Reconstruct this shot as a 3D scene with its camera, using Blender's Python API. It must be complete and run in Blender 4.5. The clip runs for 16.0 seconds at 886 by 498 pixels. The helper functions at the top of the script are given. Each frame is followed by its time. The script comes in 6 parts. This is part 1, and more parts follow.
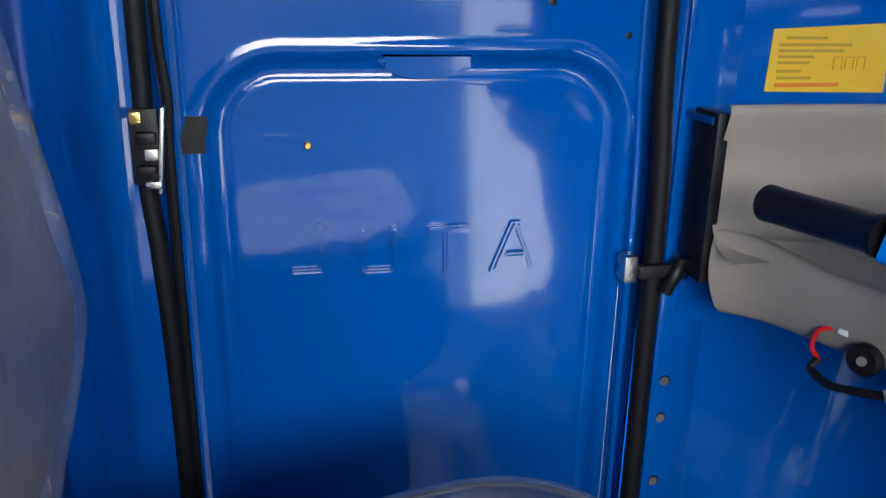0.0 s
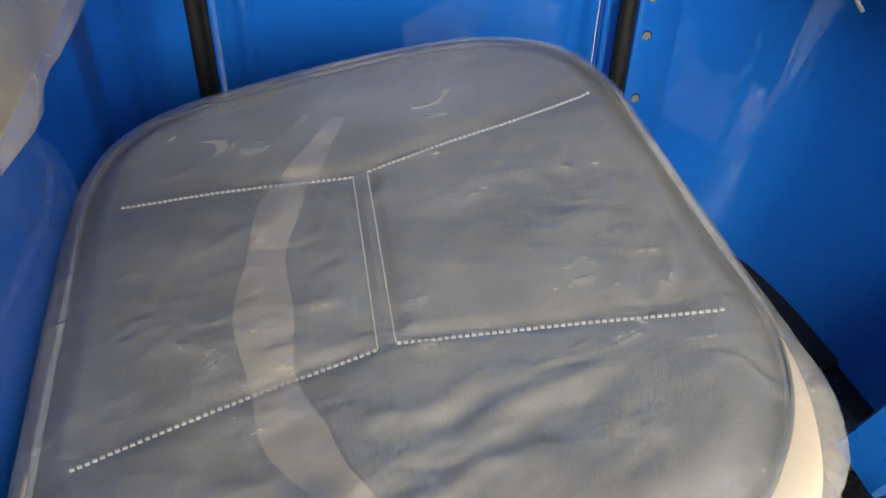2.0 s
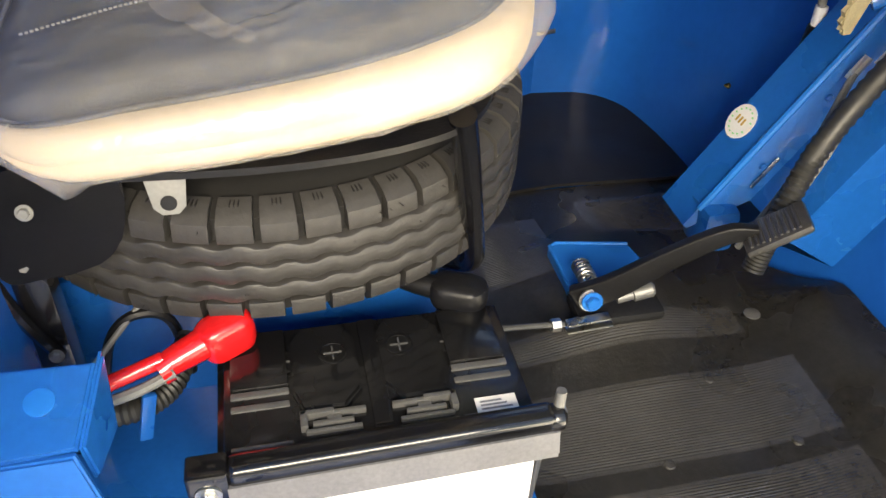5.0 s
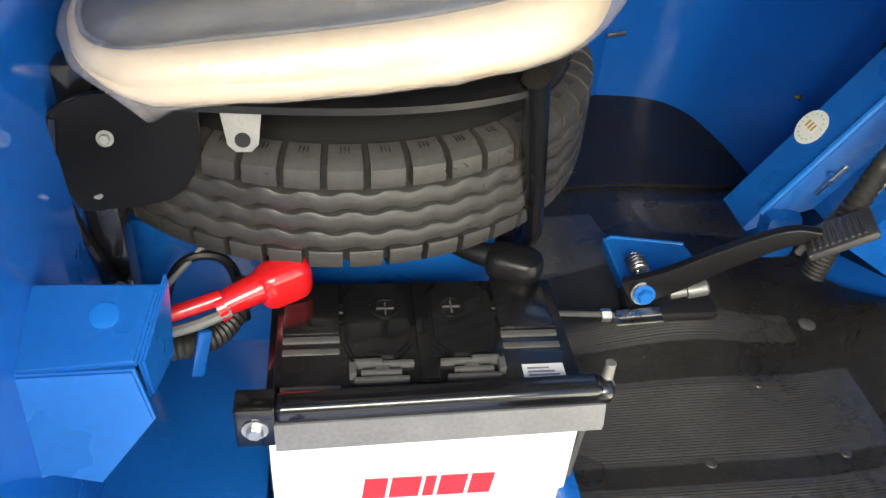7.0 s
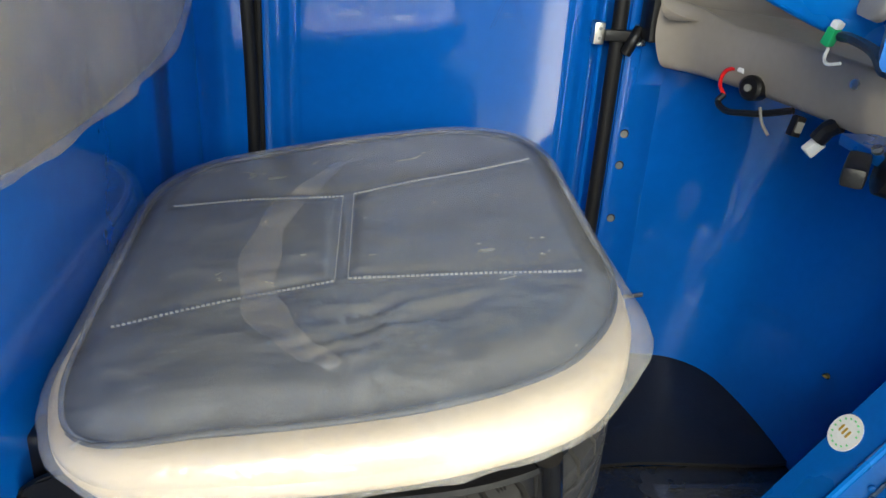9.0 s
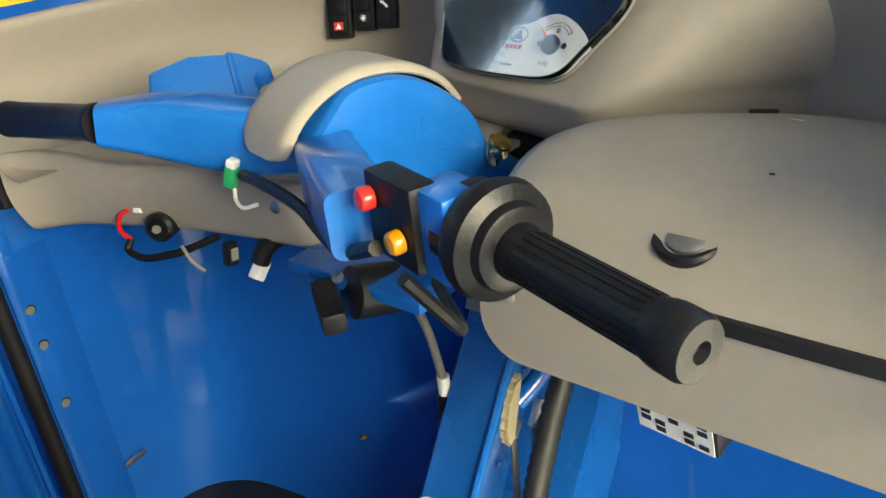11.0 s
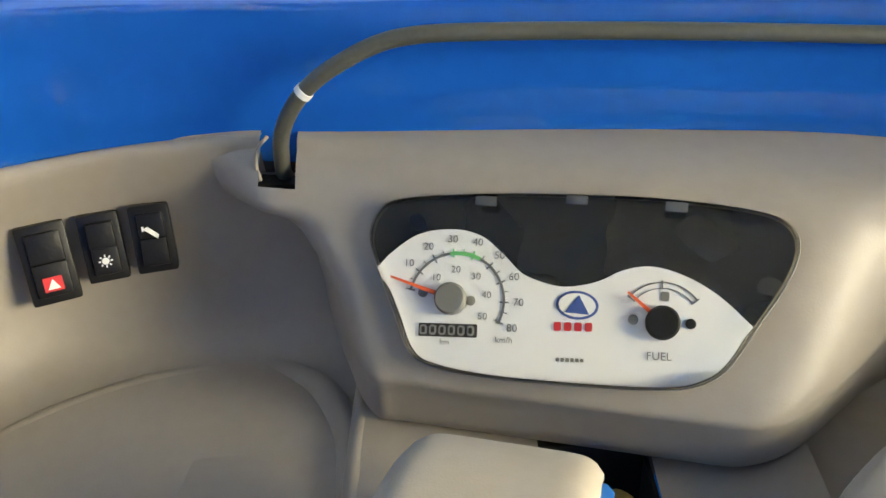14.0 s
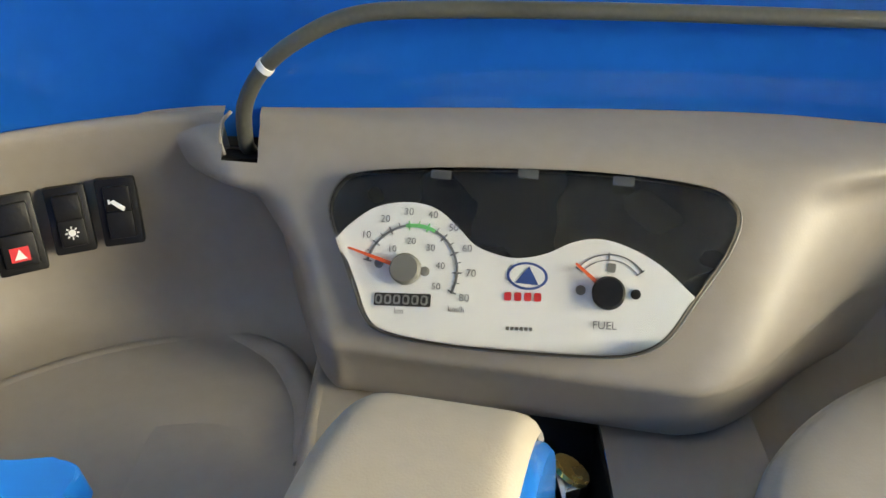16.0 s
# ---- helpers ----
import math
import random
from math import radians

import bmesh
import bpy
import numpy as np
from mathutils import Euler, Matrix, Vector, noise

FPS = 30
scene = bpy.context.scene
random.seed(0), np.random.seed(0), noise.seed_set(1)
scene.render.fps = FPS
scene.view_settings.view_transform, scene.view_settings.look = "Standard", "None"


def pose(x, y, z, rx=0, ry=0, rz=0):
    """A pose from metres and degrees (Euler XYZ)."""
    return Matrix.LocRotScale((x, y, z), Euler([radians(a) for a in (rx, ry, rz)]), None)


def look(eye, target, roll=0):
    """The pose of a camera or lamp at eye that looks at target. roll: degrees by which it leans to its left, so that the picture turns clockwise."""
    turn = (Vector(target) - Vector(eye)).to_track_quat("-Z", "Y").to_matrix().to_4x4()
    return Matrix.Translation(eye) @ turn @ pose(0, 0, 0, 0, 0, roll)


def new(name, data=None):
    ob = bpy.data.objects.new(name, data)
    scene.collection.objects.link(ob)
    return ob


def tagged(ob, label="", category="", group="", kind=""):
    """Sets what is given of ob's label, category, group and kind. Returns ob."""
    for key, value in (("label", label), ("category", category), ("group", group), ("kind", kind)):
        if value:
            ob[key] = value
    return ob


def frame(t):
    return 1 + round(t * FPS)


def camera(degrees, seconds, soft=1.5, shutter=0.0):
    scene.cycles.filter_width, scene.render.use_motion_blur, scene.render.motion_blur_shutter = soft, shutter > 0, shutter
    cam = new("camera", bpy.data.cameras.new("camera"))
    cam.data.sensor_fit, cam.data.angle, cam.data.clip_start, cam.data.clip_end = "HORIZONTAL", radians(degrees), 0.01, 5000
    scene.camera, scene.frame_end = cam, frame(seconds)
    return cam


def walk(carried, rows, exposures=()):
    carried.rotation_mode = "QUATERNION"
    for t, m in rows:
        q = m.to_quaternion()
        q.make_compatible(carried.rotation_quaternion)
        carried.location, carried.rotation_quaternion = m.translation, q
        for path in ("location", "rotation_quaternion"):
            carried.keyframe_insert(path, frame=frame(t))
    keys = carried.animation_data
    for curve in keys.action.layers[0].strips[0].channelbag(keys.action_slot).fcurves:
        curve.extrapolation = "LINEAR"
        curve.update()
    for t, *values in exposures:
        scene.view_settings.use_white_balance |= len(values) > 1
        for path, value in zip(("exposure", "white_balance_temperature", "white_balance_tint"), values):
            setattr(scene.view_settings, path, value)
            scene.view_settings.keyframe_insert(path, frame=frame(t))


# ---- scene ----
cam = camera(56.99, 16.0)
PATH = [
    (0.0, look((-0.0411, -0.2932, 0.9872), (0.1592, 0.6343, 0.6714), 1.03)),
    (0.5, look((-0.0406, -0.3080, 0.9286), (0.1564, 0.6008, 0.5608), 1.04)),
    (1.0, look((-0.0436, -0.3172, 0.9226), (0.1534, 0.5400, 0.4469), 1.18)),
    (1.5, look((-0.0429, -0.3570, 0.9106), (0.1450, 0.4340, 0.3284), 3.10)),
    (2.0, look((-0.0415, -0.4284, 0.8982), (0.1165, 0.3437, 0.2826), 1.68)),
    (2.5, look((-0.0418, -0.5052, 0.9031), (0.0738, 0.2272, 0.2321), 1.13)),
    (3.0, look((-0.0125, -0.5695, 0.8464), (0.0698, 0.1528, 0.1597), -1.72)),
    (3.5, look((-0.0013, -0.5966, 0.8061), (0.1015, 0.1185, 0.1147), -0.59)),
    (4.0, look((-0.0111, -0.6367, 0.8007), (0.1492, 0.0902, 0.1329), 1.24)),
    (4.5, look((-0.0068, -0.7156, 0.8083), (0.1869, 0.0309, 0.1718), 2.29)),
    (4.7, look((0.0065, -0.7468, 0.8077), (0.1976, 0.0095, 0.1819), 2.21)),
    (6.8, look((0.0038, -0.8249, 0.7549), (0.1395, -0.0426, 0.1468), 4.20)),
    (7.0, look((-0.0085, -0.8064, 0.7700), (0.1210, -0.0229, 0.1622), 4.63)),
    (7.5, look((-0.0190, -0.7567, 0.8118), (0.0837, 0.0705, 0.2595), 4.69)),
    (8.0, look((-0.0127, -0.7324, 0.8282), (0.0792, 0.1295, 0.3295), 4.31)),
    (8.5, look((-0.0064, -0.7214, 0.8466), (0.0836, 0.1612, 0.3852), 4.12)),
    (9.0, look((0.0086, -0.6951, 0.8700), (0.1140, 0.2063, 0.4498), 3.94)),
    (9.5, look((0.0257, -0.6715, 0.8972), (0.2072, 0.2284, 0.5007), 2.20)),
    (10.0, look((0.0579, -0.6428, 0.9203), (0.3729, 0.2169, 0.5181), -1.32)),
    (10.2, look((0.0734, -0.6262, 0.9365), (0.4603, 0.1955, 0.5179), -3.43)),
    (12.3, look((0.1592, -0.1013, 1.0515), (1.0426, 0.0975, 0.6272), -2.60)),
    (12.5, look((0.2139, -0.0663, 1.0545), (1.1022, 0.1032, 0.6275), -1.89)),
    (13.0, look((0.3346, 0.0007, 1.0610), (1.2297, 0.0859, 0.6234), -0.95)),
    (13.5, look((0.3744, 0.0515, 1.0686), (1.2609, 0.0965, 0.6081), -1.46)),
    (14.0, look((0.3789, 0.0802, 1.0671), (1.2585, 0.1020, 0.5919), -1.94)),
    (14.5, look((0.3798, 0.0817, 1.0616), (1.2535, 0.0958, 0.5753), -2.23)),
    (15.0, look((0.3688, 0.0804, 1.0544), (1.2454, 0.0894, 0.5734), -1.73)),
    (15.5, look((0.3590, 0.0717, 1.0558), (1.2404, 0.0810, 0.5836), -1.01)),
    (16.0, look((0.3588, 0.0593, 1.0583), (1.2381, 0.0678, 0.5821), -0.87)),
]
walk(cam, PATH, [(0.0, 2.68, 6000, 8), (0.5, 3.03, 6100, 8), (1.0, 3.85, 7300, 5), (1.5, 4.25, 8100, 4), (2.0, 3.7, 7600, 5), (2.5, 3.65, 7500, 5), (3.0, 3.18, 7200, 7), (4.7, 3.48, 8300, 8), (7.0, 3.28, 7500, 6), (9.0, 3.18, 6800, 0), (10.2, 3.7, 8500, -2), (12.3, 3.48, 8300, -3), (13.5, 4.13, 8400, -2), (14.5, 3.95, 8500, 0), (16.0, 3.95, 8500, -1)])

# ---- world and light ----
world = bpy.data.worlds.new("overcast_sky")
scene.world = world
world.use_nodes = True
wn = world.node_tree.nodes
sky = wn.new("ShaderNodeTexSky")
sky.sky_type, sky.sun_disc, sky.sun_elevation, sky.sun_rotation = "NISHITA", False, radians(58), radians(275)
world.node_tree.links.new(sky.outputs[0], wn["Background"].inputs[0])
wn["Background"].inputs[1].default_value = 0.05
sun = new("sun", bpy.data.lights.new("sun", "SUN"))
sun.data.energy, sun.data.angle, sun.data.color = 5.0, radians(0.6), (1.0, 0.96, 0.90)
sun.matrix_world = look((0, 0, 0), (0.525, -0.05, -0.848))


def opening_light(name, eye, target, w, h, watts, colour=(1, 1, 1)):
    """An added area lamp outside the cab, for the sky's light through an opening."""
    ob = new(name, bpy.data.lights.new(name, "AREA"))
    ob.data.shape, ob.data.size, ob.data.size_y, ob.data.energy, ob.data.color = "RECTANGLE", w, h, watts, colour
    ob.matrix_world = look(eye, target)
    return ob


opening_light("doorway_sky_light", (-0.12, -2.25, 1.48), (0.10, 0.1, 0.55), 1.6, 0.80, 11.5, (1.0, 0.95, 0.88))

# ---- materials ----


def material(name, rgb, rough=0.5, metal=0.0, coat=0.0, vary=0.12, scale=9.0, bump=0.0, bump_scale=120.0, rough_vary=0.1, spec=0.5):
    """A surface with two scales of colour variation, uneven gloss and fine relief."""
    m = bpy.data.materials.new(name)
    m.use_nodes = True
    n, l = m.node_tree.nodes, m.node_tree.links
    b = n["Principled BSDF"]
    b.inputs["Metallic"].default_value = metal
    b.inputs["Coat Weight"].default_value = coat
    b.inputs["Coat Roughness"].default_value = 0.06
    b.inputs["Specular IOR Level"].default_value = spec
    co = n.new("ShaderNodeTexCoord")
    big, small = n.new("ShaderNodeTexNoise"), n.new("ShaderNodeTexNoise")
    big.inputs["Scale"].default_value, big.inputs["Detail"].default_value = scale, 3
    small.inputs["Scale"].default_value, small.inputs["Detail"].default_value = scale * 14, 4
    for t in (big, small):
        l.new(co.outputs["Object"], t.inputs["Vector"])
    add = n.new("ShaderNodeMath")
    add.operation = "ADD"
    l.new(big.outputs["Fac"], add.inputs[0])
    l.new(small.outputs["Fac"], add.inputs[1])
    ramp = n.new("ShaderNodeMapRange")
    ramp.inputs["From Min"].default_value, ramp.inputs["From Max"].default_value = 0.6, 1.4
    ramp.inputs["To Min"].default_value, ramp.inputs["To Max"].default_value = 1 - vary, 1 + vary
    l.new(add.outputs[0], ramp.inputs["Value"])
    mul = n.new("ShaderNodeVectorMath")
    mul.operation = "SCALE"
    mul.inputs[0].default_value = rgb
    l.new(ramp.outputs[0], mul.inputs["Scale"])
    l.new(mul.outputs[0], b.inputs["Base Color"])
    rr = n.new("ShaderNodeMapRange")
    rr.inputs["From Min"].default_value, rr.inputs["From Max"].default_value = 0.3, 0.7
    rr.inputs["To Min"].default_value, rr.inputs["To Max"].default_value = max(rough - rough_vary, 0.02), min(rough + rough_vary, 1)
    l.new(big.outputs["Fac"], rr.inputs["Value"])
    l.new(rr.outputs[0], b.inputs["Roughness"])
    if bump:
        g = n.new("ShaderNodeTexNoise")
        g.inputs["Scale"].default_value, g.inputs["Detail"].default_value = bump_scale, 3
        l.new(co.outputs["Object"], g.inputs["Vector"])
        bp = n.new("ShaderNodeBump")
        bp.inputs["Strength"].default_value, bp.inputs["Distance"].default_value = bump, 0.002
        l.new(g.outputs["Fac"], bp.inputs["Height"])
        l.new(bp.outputs[0], b.inputs["Normal"])
    return m


BLUE = material("blue_enamel", (0.002, 0.092, 0.41), 0.11, coat=0.85, vary=0.08, scale=4, bump=0.06, bump_scale=22, rough_vary=0.04, spec=0.2)
BLUE_SATIN = material("blue_enamel_worn", (0.001, 0.092, 0.36), 0.3, coat=0.3, vary=0.12, scale=11, bump=0.1, bump_scale=45)
BLUE_BAR = material("blue_handlebar_enamel", (0.002, 0.14, 0.50), 0.28, coat=0.35, vary=0.06, scale=5, bump=0.05, bump_scale=30, rough_vary=0.05)
SEAL = material("black_rubber_seal", (0.007, 0.007, 0.008), 0.6, vary=0.25, scale=14, bump=0.2, bump_scale=300, spec=0.3)
MAT = material("ribbed_rubber", (0.036, 0.0345, 0.032), 0.30, vary=0.45, scale=7, bump=0.25, bump_scale=240, rough_vary=0.12, spec=0.8)
# darker copy of the tyre rubber: shade of the grooves put into colour
TYRE_SHADE = material("tyre_groove_shade", (0.010, 0.0095, 0.009), 0.8, vary=0.2)
# black of the far mat, also painted in as shade inside openings
MAT_AND_SHADE = material("black_mat_and_opening_shade", (0.005, 0.005, 0.0055), 0.6, vary=0.25, scale=7, bump=0.3, bump_scale=300)
TYRE = material("new_tyre_rubber", (0.036, 0.034, 0.032), 0.5, vary=0.25, scale=9, bump=0.25, bump_scale=200, rough_vary=0.12)
BLACK = material("black_plastic", (0.007, 0.007, 0.008), 0.42, vary=0.25, scale=12, bump=0.15, bump_scale=260, spec=0.32)
BATTERY_BLACK = material("battery_black_plastic", (0.007, 0.007, 0.0075), 0.24, coat=0.4, vary=0.3, scale=16, bump=0.12, bump_scale=180)
DULLBLACK = material("dull_black_primer", (0.003, 0.003, 0.0035), 0.35, vary=0.3, scale=20, bump=0.1, bump_scale=100, spec=0.2)
GLOSSBLACK = material("black_painted_steel", (0.006, 0.006, 0.007), 0.2, coat=0.4, vary=0.2, scale=10, bump=0.06, bump_scale=60)
BEIGE = material("grey_beige_moulded_plastic", (0.282, 0.250, 0.213), 0.5, vary=0.06, scale=6, bump=0.07, bump_scale=700, rough_vary=0.06)
CREAM = material("cream_leathercloth", (0.50, 0.395, 0.27), 0.5, vary=0.07, scale=10, bump=0.3, bump_scale=500)
CAPCREAM = material("cream_bar_cover", (0.40, 0.355, 0.285), 0.55, vary=0.05, scale=8, bump=0.1, bump_scale=800)
SEATGREY = material("dark_grey_leathercloth", (0.046, 0.049, 0.056), 0.5, vary=0.16, scale=10, bump=0.4, bump_scale=450)
THREAD = material("white_thread", (0.33, 0.32, 0.30), 0.8, vary=0.1, scale=30)
STEEL = material("zinc_plated_steel", (0.55, 0.54, 0.50), 0.32, metal=1.0, vary=0.18, scale=30, bump=0.15, bump_scale=300)
BRASS = material("yellow_passivated_steel", (0.62, 0.44, 0.14), 0.3, metal=1.0, vary=0.15, scale=30)
GREYTAG = material("galvanised_tag", (0.22, 0.22, 0.21), 0.5, metal=0.6, vary=0.12, scale=20)
RED = material("red_rubber_boot", (0.62, 0.012, 0.015), 0.22, coat=0.4, vary=0.12, scale=14, bump=0.15, bump_scale=80)
REDLENS = material("red_button", (0.75, 0.03, 0.02), 0.25, coat=0.5, vary=0.05)
YELLOWBTN = material("orange_button", (0.85, 0.32, 0.01), 0.3, coat=0.5, vary=0.05)
WHITE = material("white_plastic", (0.78, 0.78, 0.76), 0.4, vary=0.04, scale=8)
LABELWHITE = material("white_paper_label", (0.72, 0.71, 0.68), 0.55, vary=0.06, scale=30)
YELLOW = material("yellow_sticker", (0.78, 0.50, 0.03), 0.42, coat=0.2, vary=0.05, scale=12)
ORANGEINK = material("orange_ink", (0.70, 0.20, 0.02), 0.5)
BROWNINK = material("brown_ink", (0.46, 0.29, 0.03), 0.5)
REDINK = material("red_ink", (0.62, 0.03, 0.04), 0.5)
GREENINK = material("green_ink", (0.16, 0.60, 0.22), 0.5)
BLUEINK = material("blue_ink", (0.04, 0.09, 0.32), 0.5)
GREYINK = material("grey_ink", (0.16, 0.17, 0.19), 0.5)
BLACKINK = material("black_ink", (0.02, 0.02, 0.022), 0.5)
DIALWHITE = material("white_dial", (0.86, 0.865, 0.87), 0.45, vary=0.03, scale=10)
DIALBLACK = material("smoked_black_panel", (0.006, 0.0075, 0.011), 0.3, vary=0.1, scale=8)
NEEDLE = material("orange_red_needle", (0.85, 0.12, 0.04), 0.4, vary=0.03)
# lighter than the battery black: highlights on its ledges put into the colour
CLIPGREY = material("dull_grey_and_ledge_highlight", (0.075, 0.075, 0.073), 0.4, vary=0.3, scale=40)
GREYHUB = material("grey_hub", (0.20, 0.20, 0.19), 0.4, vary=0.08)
# grey painted in for the reflection on the clamp's lower face
CLAMPGREY = material("clamp_reflection_grey", (0.17, 0.17, 0.175), 0.38, metal=0.3, vary=0.2, scale=20, bump=0.1, bump_scale=120)
GREEN = material("green_connector", (0.02, 0.38, 0.13), 0.35, vary=0.08)
HOSE = material("olive_grey_hose", (0.075, 0.075, 0.06), 0.42, vary=0.15, scale=20, bump=0.15, bump_scale=200)
SLEEVE = material("grey_cable_sleeve", (0.17, 0.17, 0.16), 0.6, vary=0.2, scale=40, bump=0.3, bump_scale=400)
CONDUIT = material("black_corrugated_conduit", (0.02, 0.02, 0.018), 0.5, vary=0.2, scale=20)
FRICTION = material("tan_friction_sector", (0.36, 0.30, 0.17), 0.7, vary=0.2, scale=40, bump=0.4, bump_scale=300)
EARTH = material("pale_concrete", (0.58, 0.565, 0.53), 0.8, vary=0.2, scale=2, bump=0.3, bump_scale=60)


def film_material(name, low, high, milk_colour=(0.84, 0.81, 0.75, 1)):
    """Clear polythene: mostly see-through, a milky share, and gloss."""
    m = bpy.data.materials.new(name)
    m.use_nodes = True
    n, l = m.node_tree.nodes, m.node_tree.links
    n.remove(n["Principled BSDF"])
    tr, gl, df, tl = (n.new("ShaderNodeBsdf" + k) for k in ("Transparent", "Glossy", "Diffuse", "Translucent"))
    gl.inputs["Roughness"].default_value = 0.2
    df.inputs["Color"].default_value = milk_colour
    tl.inputs["Color"].default_value = (0.82, 0.83, 0.84, 1)
    co, no, no2 = n.new("ShaderNodeTexCoord"), n.new("ShaderNodeTexNoise"), n.new("ShaderNodeTexNoise")
    no.inputs["Scale"].default_value, no.inputs["Detail"].default_value, no.inputs["Distortion"].default_value = 9, 6, 1.2
    no2.inputs["Scale"].default_value, no2.inputs["Detail"].default_value, no2.inputs["Distortion"].default_value = 20, 4, 1.4
    l.new(co.outputs["Object"], no.inputs["Vector"])
    mp = n.new("ShaderNodeMapping")
    mp.inputs["Rotation"].default_value, mp.inputs["Scale"].default_value = (0, 0, 0.9), (1.0, 1.7, 1.3)
    l.new(co.outputs["Object"], mp.inputs["Vector"])
    l.new(mp.outputs[0], no2.inputs["Vector"])
    mr = n.new("ShaderNodeMapRange")
    mr.inputs["From Min"].default_value, mr.inputs["From Max"].default_value = 0.35, 0.7
    mr.inputs["To Min"].default_value, mr.inputs["To Max"].default_value = low, high
    l.new(no.outputs["Fac"], mr.inputs["Value"])
    # streaks of extra milk stand in for weak wrinkle highlights
    ms, am = n.new("ShaderNodeMapRange"), n.new("ShaderNodeMath")
    ms.inputs["From Min"].default_value, ms.inputs["From Max"].default_value = 0.52, 0.72
    ms.inputs["To Min"].default_value, ms.inputs["To Max"].default_value = 0.0, 0.085
    l.new(no2.outputs["Fac"], ms.inputs["Value"])
    l.new(mr.outputs[0], am.inputs[0])
    l.new(ms.outputs[0], am.inputs[1])
    # long faint creases, broken up by the coarse noise; their highlights painted as milk
    vo, mp2, wob, ln, mk, ml = (n.new("ShaderNode" + k) for k in ("TexVoronoi", "Mapping", "VectorMath", "MapRange", "MapRange", "Math"))
    vo.feature = "DISTANCE_TO_EDGE"
    vo.inputs["Scale"].default_value = 15
    mp2.inputs["Rotation"].default_value, mp2.inputs["Scale"].default_value = (0, 0, -0.5), (0.8, 1.9, 1.0)
    wob.operation = "MULTIPLY_ADD"
    wob.inputs[1].default_value = (0.10, 0.10, 0.10)
    l.new(no.outputs["Color"], wob.inputs[0])
    l.new(co.outputs["Object"], wob.inputs[2])
    l.new(wob.outputs[0], mp2.inputs["Vector"])
    l.new(mp2.outputs[0], vo.inputs["Vector"])
    ln.inputs["From Min"].default_value, ln.inputs["From Max"].default_value = 0.0, 0.085
    ln.inputs["To Min"].default_value, ln.inputs["To Max"].default_value = 1.0, 0.0
    l.new(vo.outputs["Distance"], ln.inputs["Value"])
    mk.inputs["From Min"].default_value, mk.inputs["From Max"].default_value = 0.45, 0.65
    mk.inputs["To Min"].default_value, mk.inputs["To Max"].default_value = 0.0, 0.03
    l.new(no2.outputs["Fac"], mk.inputs["Value"])
    ml.operation = "MULTIPLY"
    l.new(ln.outputs[0], ml.inputs[0])
    l.new(mk.outputs[0], ml.inputs[1])
    am2, hh = n.new("ShaderNodeMath"), n.new("ShaderNodeMath")
    l.new(am.outputs[0], am2.inputs[0])
    l.new(ml.outputs[0], am2.inputs[1])
    hh.operation = "MULTIPLY_ADD"
    hh.inputs[1].default_value = 2.2
    l.new(ml.outputs[0], hh.inputs[0])
    l.new(no2.outputs["Fac"], hh.inputs[2])
    am = am2
    bp = n.new("ShaderNodeBump")
    bp.inputs["Strength"].default_value, bp.inputs["Distance"].default_value = 0.8, 0.004
    l.new(hh.outputs[0], bp.inputs["Height"])
    for s in (gl, df):
        l.new(bp.outputs[0], s.inputs["Normal"])
    milk, m1, m2 = (n.new("ShaderNodeMixShader") for _ in range(3))
    lw, pw, fr = n.new("ShaderNodeLayerWeight"), n.new("ShaderNodeMath"), n.new("ShaderNodeMath")
    lw.inputs["Blend"].default_value = 0.5
    l.new(bp.outputs[0], lw.inputs["Normal"])
    pw.operation, fr.operation = "POWER", "MULTIPLY_ADD"
    pw.inputs[1].default_value, fr.inputs[1].default_value, fr.inputs[2].default_value = 4.0, 0.28, 0.085
    l.new(lw.outputs["Facing"], pw.inputs[0])
    l.new(pw.outputs[0], fr.inputs[0])
    milk.inputs[0].default_value = 0.4
    l.new(df.outputs[0], milk.inputs[1])
    l.new(tl.outputs[0], milk.inputs[2])
    l.new(am.outputs[0], m1.inputs[0])
    l.new(tr.outputs[0], m1.inputs[1])
    l.new(milk.outputs[0], m1.inputs[2])
    l.new(fr.outputs[0], m2.inputs[0])
    l.new(m1.outputs[0], m2.inputs[1])
    l.new(gl.outputs[0], m2.inputs[2])
    l.new(m2.outputs[0], n["Material Output"].inputs[0])
    return m


def clear_material(name, tint=(1, 1, 1), rough=0.03, ior=1.5):
    """A thin clear pane: see-through with a gloss."""
    m = bpy.data.materials.new(name)
    m.use_nodes = True
    n, l = m.node_tree.nodes, m.node_tree.links
    n.remove(n["Principled BSDF"])
    tr, gl, fr, mx = n.new("ShaderNodeBsdfTransparent"), n.new("ShaderNodeBsdfGlossy"), n.new("ShaderNodeFresnel"), n.new("ShaderNodeMixShader")
    tr.inputs["Color"].default_value = (*tint, 1)
    gl.inputs["Roughness"].default_value = rough
    fr.inputs["IOR"].default_value = ior
    l.new(fr.outputs[0], mx.inputs[0])
    l.new(tr.outputs[0], mx.inputs[1])
    l.new(gl.outputs[0], mx.inputs[2])
    l.new(mx.outputs[0], n["Material Output"].inputs[0])
    return m


